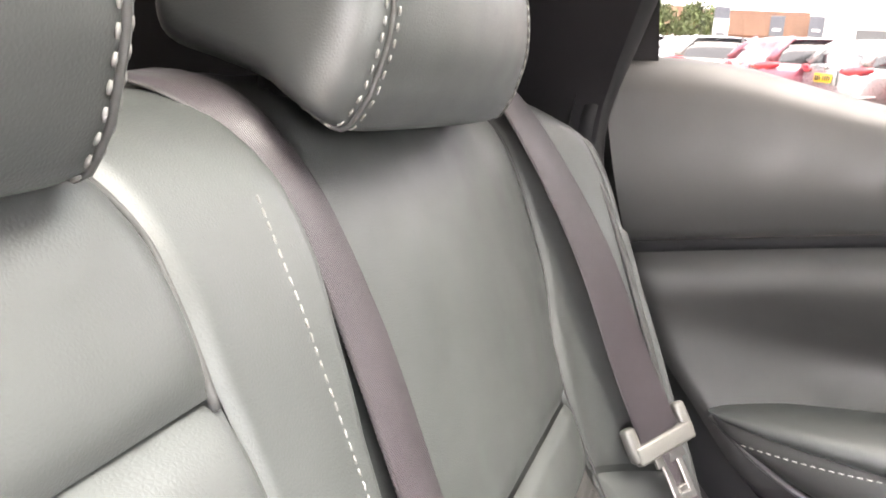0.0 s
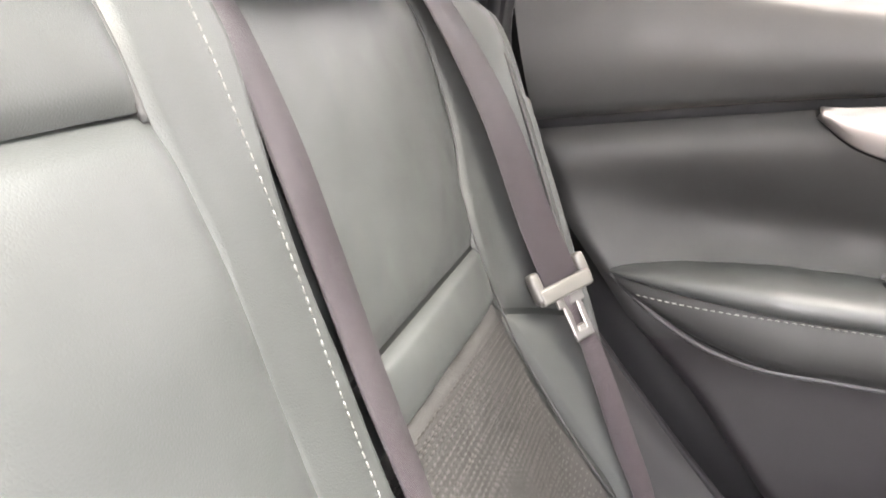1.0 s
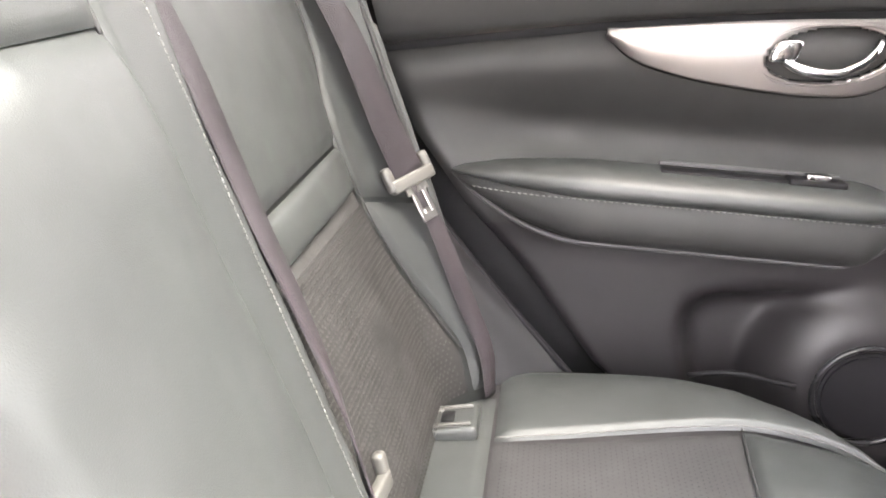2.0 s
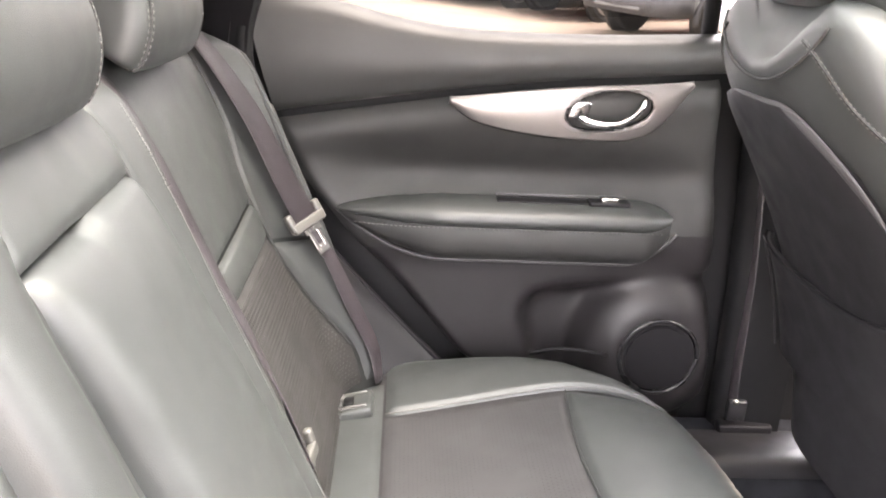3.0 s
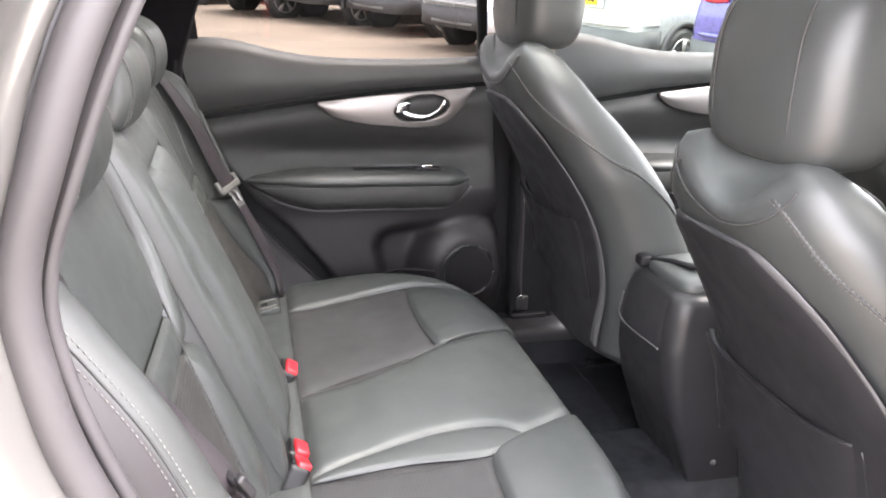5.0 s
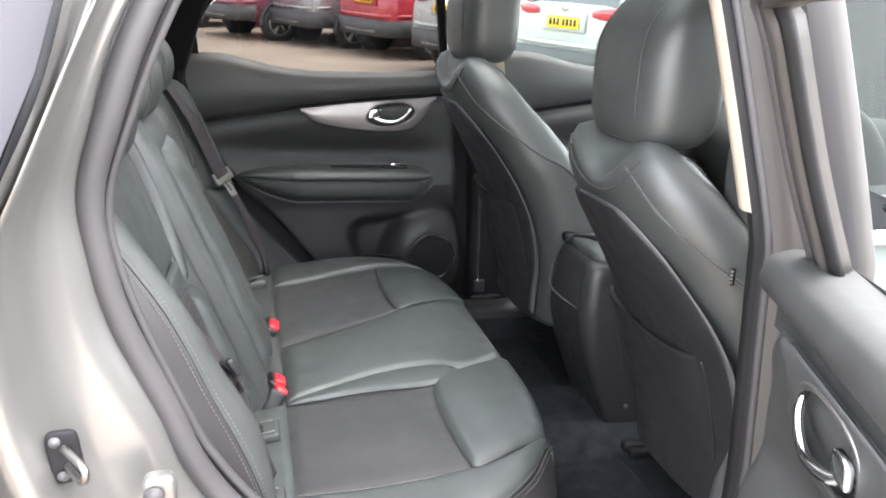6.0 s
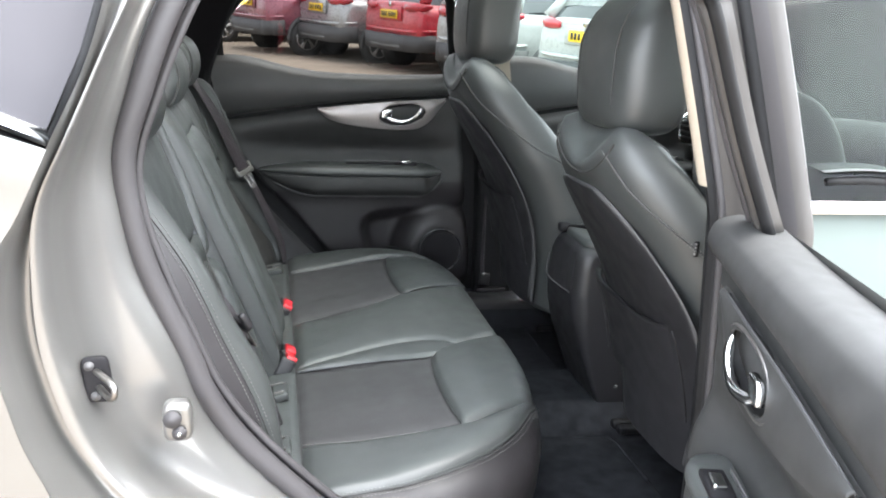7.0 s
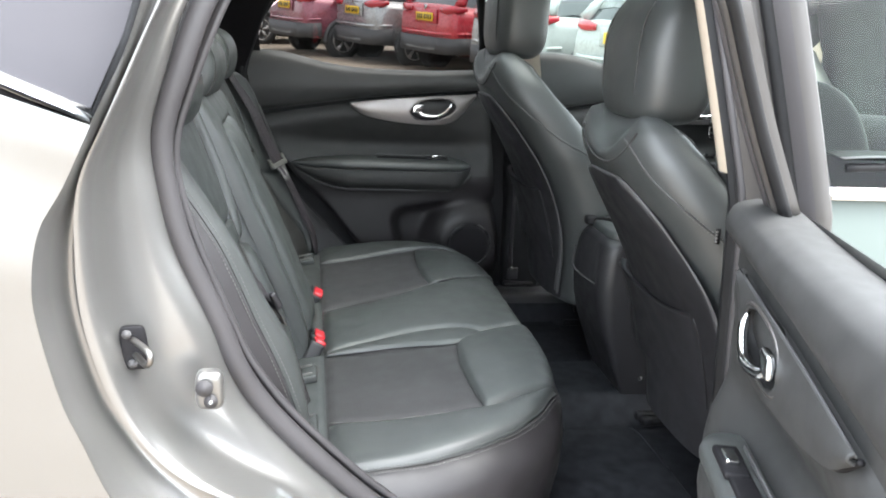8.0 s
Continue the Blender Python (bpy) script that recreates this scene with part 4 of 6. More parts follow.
def front_seat(cy, label, tag_side, rails):
    """Front seat seen from behind: padded back, shell, trim strip, pocket, headrest, cushion. tag_side: with a side label; rails: rear end of each floor rail."""
    t = thing("front_seat", label, "car seat", "front seats")
    half = lambda z: float(np.interp(z, [0.50, 0.70, 0.90, 1.05, 1.15, 1.22, 1.262, 1.285], [0.215, 0.235, 0.250, 0.247, 0.225, 0.195, 0.155, 0.10]))
    shell = lambda z: float(np.interp(z, [0.60, 0.72, 0.80, 0.90, 0.98, 1.03, 1.09, 1.13, 1.16, 1.175], [0.140, 0.170, 0.205, 0.226, 0.226, 0.210, 0.172, 0.145, 0.112, 0.070]))
    shell_far = lambda z: float(np.interp(z, [0.60, 0.80, 0.98, 1.09, 1.13, 1.16, 1.175], [0.175, 0.205, 0.215, 0.210, 0.205, 0.192, 0.130]))

    def edge(z, sd, lift=0.0):
        """The rim of the moulded shell at a height, on one side."""
        w = shell(z) if sd < 0 else shell_far(z)
        return (rear_x(z) + (0.013 if sd < 0 else 0.026) * min(1, w / 0.2) ** 2 - lift, cy + sd * w, z)
    deep = lambda z: float(np.interp(z, [0.50, 0.75, 1.0, 1.15, 1.25, 1.285], [0.20, 0.20, 0.19, 0.155, 0.11, 0.04]))
    def skin_at(z, a, out=0.0):
        """A point of the padded back at a height and an angle round it (0 behind, 90 degrees at the side)."""
        w, d, xr = half(z) + out, deep(z) + 2 * out, rear_x(z) - out
        c, s = math.cos(a), math.sin(a)
        x = xr + d / 2 - d / 2 * spow(c, 0.55)
        wide = w * spow(s, 0.7) * (0.86 + 0.14 * (1 - c) / 2 + 0.08 * math.sin(math.pi * (1 - c) / 2))
        fwd = float(np.interp(z, [0.6, 0.85, 1.10, 1.22, 1.27], [0.03, 0.06, 0.07, 0.05, 0.0])) * abs(s) ** 3 * (1 - c) / 2
        return (x + fwd, cy + wide, z + max(0, (z - 1.19) / 0.095) * (0.022 * math.exp(-((abs(wide) - 0.125) / 0.05) ** 2) - 0.058 * math.exp(-((wide + 0.008) / 0.085) ** 2) * (1 + c) / 2))
    back = part("backrest", grid([[skin_at(0.640 + 0.645 * i / 42, math.tau * k / 48) for k in range(48)] for i in range(43)], True, True), LEATHER, t)
    # double-stitched seams where the back cover meets the wing pads
    for sd in (-1, 1):
        turn = lambda z: sd * float(np.interp(z, [0.80, 0.95, 1.075, 1.17, 1.25], [2.15, 1.95, 1.55, 1.05, 0.62]))
        part("seam_thread", tube([skin_at(z, turn(z), 0.0012) for z in np.linspace(0.82, 1.25, 60)], 0.0017, 6), DARKSTITCH, back)
        for off in (-0.030, 0.030):
            part("seam_stitching", stitches([skin_at(z, turn(z) + sd * off, 0.0012) for z in np.linspace(0.82, 1.25, 70)], 0.0034, 0.003, 0.0008), STITCH, back)
        part("shoulder_seam", tube([skin_at(z, sd * (2.35 - 0.5 * (z - 0.85)), 0.001) for z in np.linspace(0.85, 1.26, 40)], 0.0014, 6), DARKSTITCH, back)
    # moulded shell
    rows = []
    for i in range(41):
        z = 0.645 + 0.53 * i / 40
        rows.append([(rear_x(z) - 0.008 - 0.004 * (1 - u * u) + (0.020 * abs(u) ** 4 if u < 0 else 0.034 * u ** 4), cy + (shell(z) if u < 0 else shell_far(z)) * u, z) for u in np.linspace(-1, 1, 25)])
    sh = part("back_shell", grid(rows), SHELLP, t, "dark moulded seatback shell")
    arch = [edge(z, -1, 0.004) for z in np.linspace(0.66, 1.165, 40)]
    arch += [(rear_x(1.172) - 0.004, cy + y, 1.174 + 0.004 * math.cos(y * 14)) for y in np.linspace(-0.075, 0.12, 10)]
    arch += [edge(z, 1, 0.004) for z in np.linspace(1.158, 0.82, 40)]
    run = spline(arch[::4] + [arch[-1]], 120)
    rows = []
    for k, p in enumerate(run):
        p, c = Vector(p), Vector((rear_x(max(0.66, p[2] - 0.10)), cy, min(p[2], 1.06) if p[2] > 0.75 else 0.75))
        d = Vector(run[min(k + 1, 120)]) - Vector(run[max(k - 1, 0)])
        inw = (c - p) - d.normalized() * (c - p).dot(d.normalized())
        inw = inw.normalized() * float(np.interp(abs(k - 60), [0, 35, 60], [0.042, 0.046, 0.024]))
        out = Vector((-1, 0, 0.3)).normalized()
        rows.append([p - out * 0.002, p + inw * 0.06 + out * 0.003, p + inw * 0.5 + out * 0.005, p + inw * 0.94 + out * 0.004, p + inw - out * 0.002])
    part("trim_strip", grid(rows), GREYTRIM, sh, "grey arched trim strip")
    # map pocket with its gathered top
    rows = []
    for i in range(19):
        v = i / 18
        row = []
        for u in np.linspace(-1, 1, 25):
            z = 0.765 + v * (0.188 - 0.020 * (1 - u * u))
            e = (1 - abs(u) ** 8)
            row.append((rear_x(z) - 0.010 + 0.012 * abs(u) ** 4 - 0.012 * e * (0.5 + 0.5 * v), cy + 0.022 + 0.178 * u, z))
        rows.append(row)
    rows.append([(x + 0.012, y, z - 0.003) for x, y, z in rows[-1]])
    pk = part("map_pocket", grid(rows), SHELLP, sh)
    part("pocket_hem", tube([Vector(p) for p in rows[-2]], 0.0015, 6), HARD, pk)
    for sd in (-1, 1):
        part("pocket_welt", tube([(rear_x(z) - 0.006, cy + 0.022 + sd * 0.179, z) for z in np.linspace(0.765, 0.945, 16)], 0.0015, 6), PLASTIC, pk)
    part("lower_skirt", box((0.05, 0.36, 0.10), (1.02, cy, 0.570), 0.02, 3), HARD, t)
    # yoke: the dip in the top cover under the headrest
    part("yoke_seam", tube([skin_at(1.218 + 0.034 * (a / 0.9) ** 2, a, 0.001) for a in np.linspace(-0.95, 0.95, 30)], 0.002, 6), DARKSTITCH, back)
    # headrest
    hz, hy = 1.406, cy - 0.008

    def shape(px, py, pz):
        up = max(0.0, pz / 0.132)
        return (0.710 + px * (1 - 0.25 * up ** 2) + 0.055 * up ** 2 - 0.010 * (1 - (py / 0.13) ** 2), hy + py * (1.0 - 0.30 * up ** 2.2), hz + pz)
    hr = part("headrest", pillow((0.068, 0.130, 0.132), 0.45, 0.5, 48, 34, shape), LEATHER, t, "black leather headrest")
    for sd in (-1, 1):
        pts = [shape(-0.0665 * (1 - abs(v) ** 4.5) ** 0.45, sd * 0.080 * (1 - 0.1 * v * v), 0.130 * v) for v in np.linspace(-0.97, 0.97, 40)]
        part("seam_thread", tube(pts, 0.0018, 6), DARKSTITCH, hr)
        part("post", tube([(0.664, hy + sd * 0.075, 1.20), (0.662, hy + sd * 0.075, 1.30)], 0.005, 12), STEEL, t)
        part("post_sleeve", disc(0.015, 0.014, (0.663, hy + sd * 0.075, 1.262), (0, 0, 1), 24, 0.004), BLACKRUB, t)
    # seat cushion, frame and rails
    def cshape(x, y, z):
        return (1.175 + x, cy + y, 0.66 + z + 0.03 * (abs(y) / 0.25) ** 3 + 0.04 * x)
    part("cushion", pillow((0.235, 0.255, 0.085), 0.45, 0.35, 44, 18, cshape), LEATHER, t)
    part("side_valance", box((0.40, 0.47, 0.10), (1.19, cy, 0.575), 0.02, 3), HARD, t)
    for x, y, z in rails:
        rail = part("rail", box((0.26, 0.021, 0.020), (x + 0.145, y, z), 0.008, 3), BLACKRUB, t)
        part("rail_end", box((0.024, 0.023, 0.022), (x + 0.012, y, z), 0.008, 3), HARD, rail)
    for sd in (-1, 1):
        part("leg", box((0.06, 0.03, 0.09), (1.05, cy + sd * 0.19, 0.525), 0.006, 2), HARD, t)
    # side label
    if tag_side:
        part("front_bolster", pillow((0.135, 0.055, 0.260), 0.6, 0.6, 32, 24, lambda x, y, z: (0.925 + x - 0.22 * z, cy - 0.175 + y, 1.11 + z)), LEATHER, t)
        p = Vector(skin_at(1.115, -1.36, 0.003))
        tag = part("side_label", box((0.007, 0.005, 0.026), p, 0.001, 1), BLACKRUB, t, "small black woven side label")
        for k in range(4):
            part("label_mark", box((0.0035, 0.003, 0.0035), p + Vector((-0.003, -0.002, -0.008 + k * 0.0055)), 0), STITCH, tag)
    return t


front_seat(0.348, "black leather front seat back with grey trim strip and map pocket", False, [(0.99, 0.165, 0.440), (0.99, 0.548, 0.440)])
seat2 = front_seat(0.348, "black leather driver seat back with grey trim strip and map pocket", True, [(0.884, 0.620, 0.533), (0.889, 0.593, 0.531), (0.884, 0.175, 0.533)])
seat2.location = (0.076, -0.755, -0.075)


# ---- console, floor ----
console = thing("centre_console", "black plastic centre console with padded lid and rear flap", "console")
CZ = [0.470, 0.484, 0.55, 0.63, 0.70, 0.765, 0.84, 0.868, 0.880]
rear_face = lambda z: float(np.interp(z, CZ, [0.950, 0.945, 0.918, 0.885, 0.864, 0.854, 0.857, 0.863, 0.874]))
far_face = lambda z: float(np.interp(z, CZ, [0.166, 0.166, 0.165, 0.159, 0.146, 0.132, 0.119, 0.108, 0.098]))
near_face = lambda z: float(np.interp(z, CZ, [-0.066, -0.066, -0.074, -0.083, -0.088, -0.090, -0.090, -0.088, -0.078]))
rows = []
for z in np.linspace(0.470, 0.880, 42):
    xb, yf, yn = rear_face(z), far_face(z), near_face(z)
    rf, rn = 0.022, float(np.interp(z, [0.484, 0.60, 0.72, 0.88], [0.008, 0.018, 0.034, 0.036]))
    row = [(1.46, yf, z), (1.25, yf, z), (1.05, yf, z)]
    row += [(xb + rf - rf * math.sin(a), yf - rf + rf * math.cos(a), z) for a in np.linspace(0, math.pi / 2, 8)]
    row += [(xb, yf - rf + (yn + rn - yf + rf) * k / 6, z) for k in range(1, 6)]
    row += [(xb + rn - rn * math.cos(a), yn + rn - rn * math.sin(a), z) for a in np.linspace(0, math.pi / 2, 10)]
    row += [(1.05, yn, z), (1.25, yn, z), (1.46, yn, z)]
    rows.append(row)
part("body", grid(rows, True, True), PLASTIC, console)
part("lid", pillow((0.195, 0.088, 0.020), 0.4, 0.3, 48, 14, lambda x, y, z: (1.072 + x, 0.010 + y, 0.884 + z + 0.10 * (x + 0.195) * 0.3)), LEATHER, console, "padded leather lid")
rows = []
for z in np.linspace(0.768, 0.866, 14):
    w = far_face(z) - 0.017
    rows.append([(rear_face(z) - 0.0045 + 0.004 * abs(u) ** 10, 0.5 * (w - 0.050) + 0.5 * (w + 0.050) * u, z) for u in np.linspace(-1, 1, 20)])
flap = part("rear_flap", grid(rows), PLASTIC, console)
lip = [(rear_face(z) - 0.004, far_face(z) - 0.013, z) for z in np.linspace(0.820, 0.785, 4)]
lip += [(0.850, 0.112, 0.770), (0.849, 0.085, 0.763), (0.849, 0.02, 0.764), (0.850, -0.052, 0.768)]
part("flap_lip", tube(spline(lip, 50), 0.0022, 8), GREYTRIM, flap)
part("latch", pillow((0.016, 0.016, 0.012), 0.6, 0.6, 20, 12, lambda x, y, z: (x + 0.880, y + 0.092, z + 0.892)), HARD, console)
part("latch_arm", tube([(0.885, 0.085, 0.894), (0.91, 0.04, 0.905), (0.93, -0.02, 0.912)], 0.006, 8), HARD, console)
part("fixing_bolt", disc(0.007, 0.004, (0.990, -0.0735, 0.526), (0, -1, 0.1), 18, 0.002), GREYTRIM, console)

floor = thing("floor", "black carpeted car floor with raised middle tunnel", "floor", kind="structure")
rows = []
for i in range(31):
    x = 0.30 + 1.75 * i / 30
    rows.append([(x, y, 0.420 + 0.065 * (smooth_bump(y, 0.135, 0.185) if y > 0 else smooth_bump(-y, 0.05, 0.16)) + 0.02 * max(0, abs(y) - 0.6) / 0.1 + (0.10 * max(0, (x - 1.5) / 0.5))) for y in np.linspace(-0.72, 0.72, 97)])
bm = grid(rows)
part("carpet", bm, CARPET, floor)


def floor_mat(y, label):
    t = thing("floor_mat", label, "floor mat", "floor mats")
    part("mat", box((0.30, 0.40, 0.010), (0.80, y, 0.437), 0.004, 2), CARPET, t)
    edge = [(0.80 + 0.150 * spow(math.cos(a), 0.2), y + 0.20 * spow(math.sin(a), 0.2), 0.441) for a in np.linspace(0, math.tau, 60)]
    part("binding", tube(edge, 0.0035, 6), CARPET, t)


floor_mat(0.39, "black carpet floor mat behind the passenger seat")
floor_mat(-0.36, "black carpet floor mat behind the driver seat")


# ---- car body ----
body = thing("car_body", "grey metallic car body with open door frame and rubber seal", "car body")
A = spline([(0.00, -0.76, 1.47), (-0.035, -0.82, 1.32), (-0.072, -0.865, 1.225), (-0.107, -0.87, 1.149), (-0.133, -0.875, 1.103), (-0.144, -0.88, 1.050), (-0.144, -0.88, 0.993), (-0.124, -0.88, 0.891), (-0.102, -0.88, 0.830), (-0.070, -0.88, 0.748), (0.0, -0.88, 0.640), (0.12, -0.88, 0.520), (0.26, -0.88, 0.42)], 80)
B = spline([(0.04, -0.735, 1.47), (-0.018, -0.79, 1.338), (-0.063, -0.825, 1.229), (-0.100, -0.83, 1.146), (-0.109, -0.83, 1.064), (-0.105, -0.83, 0.966), (-0.078, -0.83, 0.863), (-0.040, -0.83, 0.797), (0.016, -0.835, 0.745), (0.115, -0.84, 0.690), (0.20, -0.845, 0.60), (0.30, -0.85, 0.50), (0.42, -0.85, 0.42)], 80)
C = spline([(0.085, -0.665, 1.50), (0.014, -0.705, 1.361), (-0.017, -0.72, 1.265), (-0.036, -0.722, 1.19), (-0.028, -0.722, 1.115), (-0.011, -0.722, 1.034), (0.037, -0.722, 0.923), (0.060, -0.722, 0.850), (0.105, -0.722, 0.775), (0.224, -0.725, 0.648), (0.34, -0.73, 0.555), (0.46, -0.735, 0.49), (0.60, -0.74, 0.455)], 80)
D = spline([(0.12, -0.650, 1.50), (0.053, -0.69, 1.364), (0.013, -0.70, 1.265), (-0.014, -0.70, 1.18), (-0.011, -0.70, 1.112), (0.012, -0.70, 1.029), (0.056, -0.70, 0.915), (0.085, -0.70, 0.850), (0.150, -0.70, 0.760), (0.270, -0.70, 0.640), (0.38, -0.70, 0.56), (0.48, -0.70, 0.51), (0.62, -0.70, 0.475)], 80)


def skin_between(curves, weights):
    """A sheet through several edge curves; weights: (curve index pairs blend, outward lift)."""
    return grid([[tuple(a * (1 - k) + b * k + np.array((0, lift, 0))) for a, b in zip(curves[i], curves[j])] for i, j, k, lift in weights])


# outer lip and drain channel, ridge, jamb
part("shut_channel", skin_between([A, B], [(0, 1, 0, 0), (0, 1, 0.05, 0.005), (0, 1, 0.20, 0.007), (0, 1, 0.28, 0.020), (0, 1, 0.45, 0.034), (0, 1, 0.70, 0.036), (0, 1, 0.88, 0.018), (0, 1, 0.96, 0.003), (0, 1, 1.0, -0.004)]), PAINT, body)
part("door_jamb", skin_between([B, C], [(0, 1, 0, -0.004), (0, 1, 0.06, -0.010), (0, 1, 0.14, -0.010), (0, 1, 0.20, -0.002), (0, 1, 0.26, 0.016), (0, 1, 0.34, 0.028), (0, 1, 0.46, 0.028), (0, 1, 0.70, 0.012), (0, 1, 0.9, 0.0), (0, 1, 1.0, 0.004)]), PAINT, body)
seal = part("door_seal", tube([tuple((c + d) / 2) for c, d in zip(C, D)], 0.0155, 12), RUBBER, body, "dark grey rubber door seal")
part("seal_lip", tube([tuple(d + np.array((0.004, 0.012, 0))) for d in D], 0.007, 8), RUBBER, seal)
part("inner_flange", grid([[tuple(d + np.array((0.004, 0.0, 0))) for d in D], [tuple(d + np.array((-0.05, 0.045, 0.0))) for d in D]]), RUBBER, body)
# quarter panel, with its wheel arch, behind the lip
rows = []
for k in np.linspace(0, 1, 24):
    row = []
    for a in A[A[:, 2] < 1.222]:
        z = a[2]
        x = a[0] + (-1.25 - a[0]) * k
        z = 0.42 + (z - 0.42) * (1.218 + 0.40 * k - 0.42) / 0.80
        y = a[1] - 0.028 * math.sin(min(1, k * 3) * math.pi / 2) * smooth_bump(abs(z - 0.85), 0.1, 0.6) + (0.22 * k ** 2.5)
        row.append((x, y, z))
    rows.append(row)
part("quarter_panel", grid(rows), PAINT, body)
# quarter window with bright strip below
q0, q1 = Vector((-0.092, -0.772, 1.222)), Vector((-0.02, -0.715, 1.40))
rows = []
for i in range(8):
    v = i / 7
    p = q0.lerp(q1, v)
    rows.append([(p.x - 0.005 - 0.75 * u, p.y + 0.12 * u * u - 0.006, p.z + 0.26 * u * (1 - v * 0.8)) for u in np.linspace(0, 1, 14)])
part("quarter_window", grid(rows), PRIVACY, body, "dark tinted quarter window")
part("window_rubber", tube([q0 + Vector((0.004, -0.012, -0.01)), q0.lerp(q1, 0.5) + Vector((0.006, -0.012, 0)), q1 + Vector((0.01, -0.012, 0.05))], 0.009, 8), BLACKRUB, body)
part("window_strip", tube([(q0.x + 0.012 - 0.75 * u, q0.y + 0.12 * u * u - 0.014, q0.z - 0.010 + 0.30 * u) for u in np.linspace(0, 1, 16)], 0, flat=(0.018, 0.010), up=(0, -1, 0.9)), CHROME, body, "bright window strip")

striker = part("striker_plate", pillow((0.016, 0.005, 0.030), 0.35, 0.5, 28, 14, lambda x, y, z: (x - 0.052 - 0.10 * z, y - 0.802 + 0.12 * x, z + 0.925)), HARD, body, "worn grey striker plate")
part("striker_loop", tube(spline([(-0.055, -0.803, 0.937), (-0.032, -0.840, 0.938), (-0.024, -0.850, 0.933), (-0.026, -0.849, 0.922), (-0.034, -0.838, 0.917), (-0.052, -0.803, 0.916)], 24), 0.0042, 10), STEEL, striker)
for dx, dz in ((-0.004, 0.020), (0.002, -0.020)):
    part("striker_screw", disc(0.006, 0.006, (-0.056 + dx, -0.809, 0.925 + dz), (0.1, -1, 0), 18, 0.002), GREYTRIM, striker)
stop = part("bump_stop", pillow((0.019, 0.013, 0.028), 0.5, 0.6, 28, 16, lambda x, y, z: (x + 0.038, y - 0.782, z + 0.855)), PAINT, body, "painted bump stop boss with rubber pads")
part("stop_cap", disc(0.0115, 0.010, (0.033, -0.800, 0.864), (0, -1, 0.1), 24, 0.003), RUBBER, stop)
part("stop_pad", disc(0.0095, 0.008, (0.041, -0.799, 0.844), (0, -1, 0.1), 24, 0.003), RUBBER, stop)
part("stop_screw", disc(0.0030, 0.006, (0.041, -0.804, 0.844), (0, -1, 0.1), 18, 0.002), CHROME, stop)

# centre pillars: inner trim, seal, painted flange, run upwards and back
pillar_x = lambda z: float(np.interp(z, [0.40, 0.80, 1.12, 1.40, 1.52], [0.875, 0.868, 0.845, 0.785, 0.757]))
tuck = lambda z: 0.20 * max(0.0, (z - 1.12) / 0.40) ** 1.15


def pillar_sheet(name, section, material, side, z0, z1, label="", shift=(0, 0)):
    rows = []
    for z in np.linspace(z0, z1, 30):
        rows.append([(pillar_x(z) + dx + shift[0], side * (y + tuck(z) * -0.38), z + shift[1]) for dx, y in section])
    return part(name, grid(rows), material, body, label)


# closed side: flange and lip coloured black, to put the gap's shade in
for side, pale, bright in ((-1, FRAMEP, FRAMEP), (1, BLACKRUB, BLACKRUB)):
    pillar_sheet("pillar_trim_upper", [(0.06, 0.690), (-0.050, 0.696), (-0.057, 0.700), (-0.064, 0.720), (-0.060, 0.734)], BEIGE, side, 1.16, 1.55, "beige upper pillar trim")
    pillar_sheet("pillar_trim_lower", [(0.06, 0.686), (-0.046, 0.700), (-0.060, 0.730), (-0.050, 0.741)], BLACKRUB, side, 0.40, 1.165, "black lower pillar trim")
    pillar_sheet("pillar_edge", [(-0.060, 0.734), (-0.052, 0.738), (-0.044, 0.741)], BLACKRUB, side, 0.40, 1.55)
    pillar_sheet("pillar_flange", [(-0.045, 0.738), (-0.042, 0.752), (-0.037, 0.756), (-0.034, 0.768), (-0.030, 0.775)], pale, side, 0.40, 1.55)
    pillar_sheet("flange_lip", [(-0.030, 0.775), (-0.026, 0.781), (-0.018, 0.790), (-0.012, 0.797), (-0.006, 0.796), (-0.004, 0.812), (0.03, 0.815)], bright, side, 0.40, 1.55)
    rows = [(pillar_x(z) - 0.045, side * (0.744 - tuck(z) * 0.38), z) for z in np.linspace(0.42, 1.54, 40)]
    part("pillar_seal", tube(rows, 0.006, 10), RUBBER, body)
    rows = [(pillar_x(z) - 0.005, side * (0.811 - tuck(z) * 0.38), z) for z in np.linspace(0.42, 1.54, 40)]
    part("front_door_seal", tube(rows, 0.010, 10), BLACKRUB, body)
    pillar_sheet("door_frame_edge", [(-0.004, 0.823), (0.002, 0.838), (0.008, 0.843)], RUBBER, side, 1.06, 1.50)
    pillar_sheet("front_door_frame", [(0.008, 0.843), (0.014, 0.848), (0.026, 0.850), (0.034, 0.842)], FRAMEP, side, 1.08, 1.50)
# sills under the doors
for side in (-1, 1):
    rows = []
    for x in np.linspace(0.40, 1.9, 20):
        rows.append([(x, side * y, z) for y, z in ((0.66, 0.44), (0.70, 0.505), (0.735, 0.51), (0.78, 0.48), (0.85, 0.46), (0.87, 0.40), (0.84, 0.28))])
    part("sill", grid(rows), PAINT, body)
    rows = [[(x, side * y, z) for y, z in ((0.672, 0.470), (0.684, 0.500), (0.705, 0.513), (0.732, 0.517))] for x in np.linspace(0.42, 1.6, 12)]
    part("kick_plate", grid(rows), CARPET, body)
rows = [[(x, y, z) for y, z in ((0.566, 0.500), (0.569, 0.514), (0.578, 0.524), (0.600, 0.527), (0.640, 0.526), (0.690, 0.518))] for x in np.linspace(0.50, 1.50, 12)]
part("sill_trim", grid(rows), PLASTIC, body)
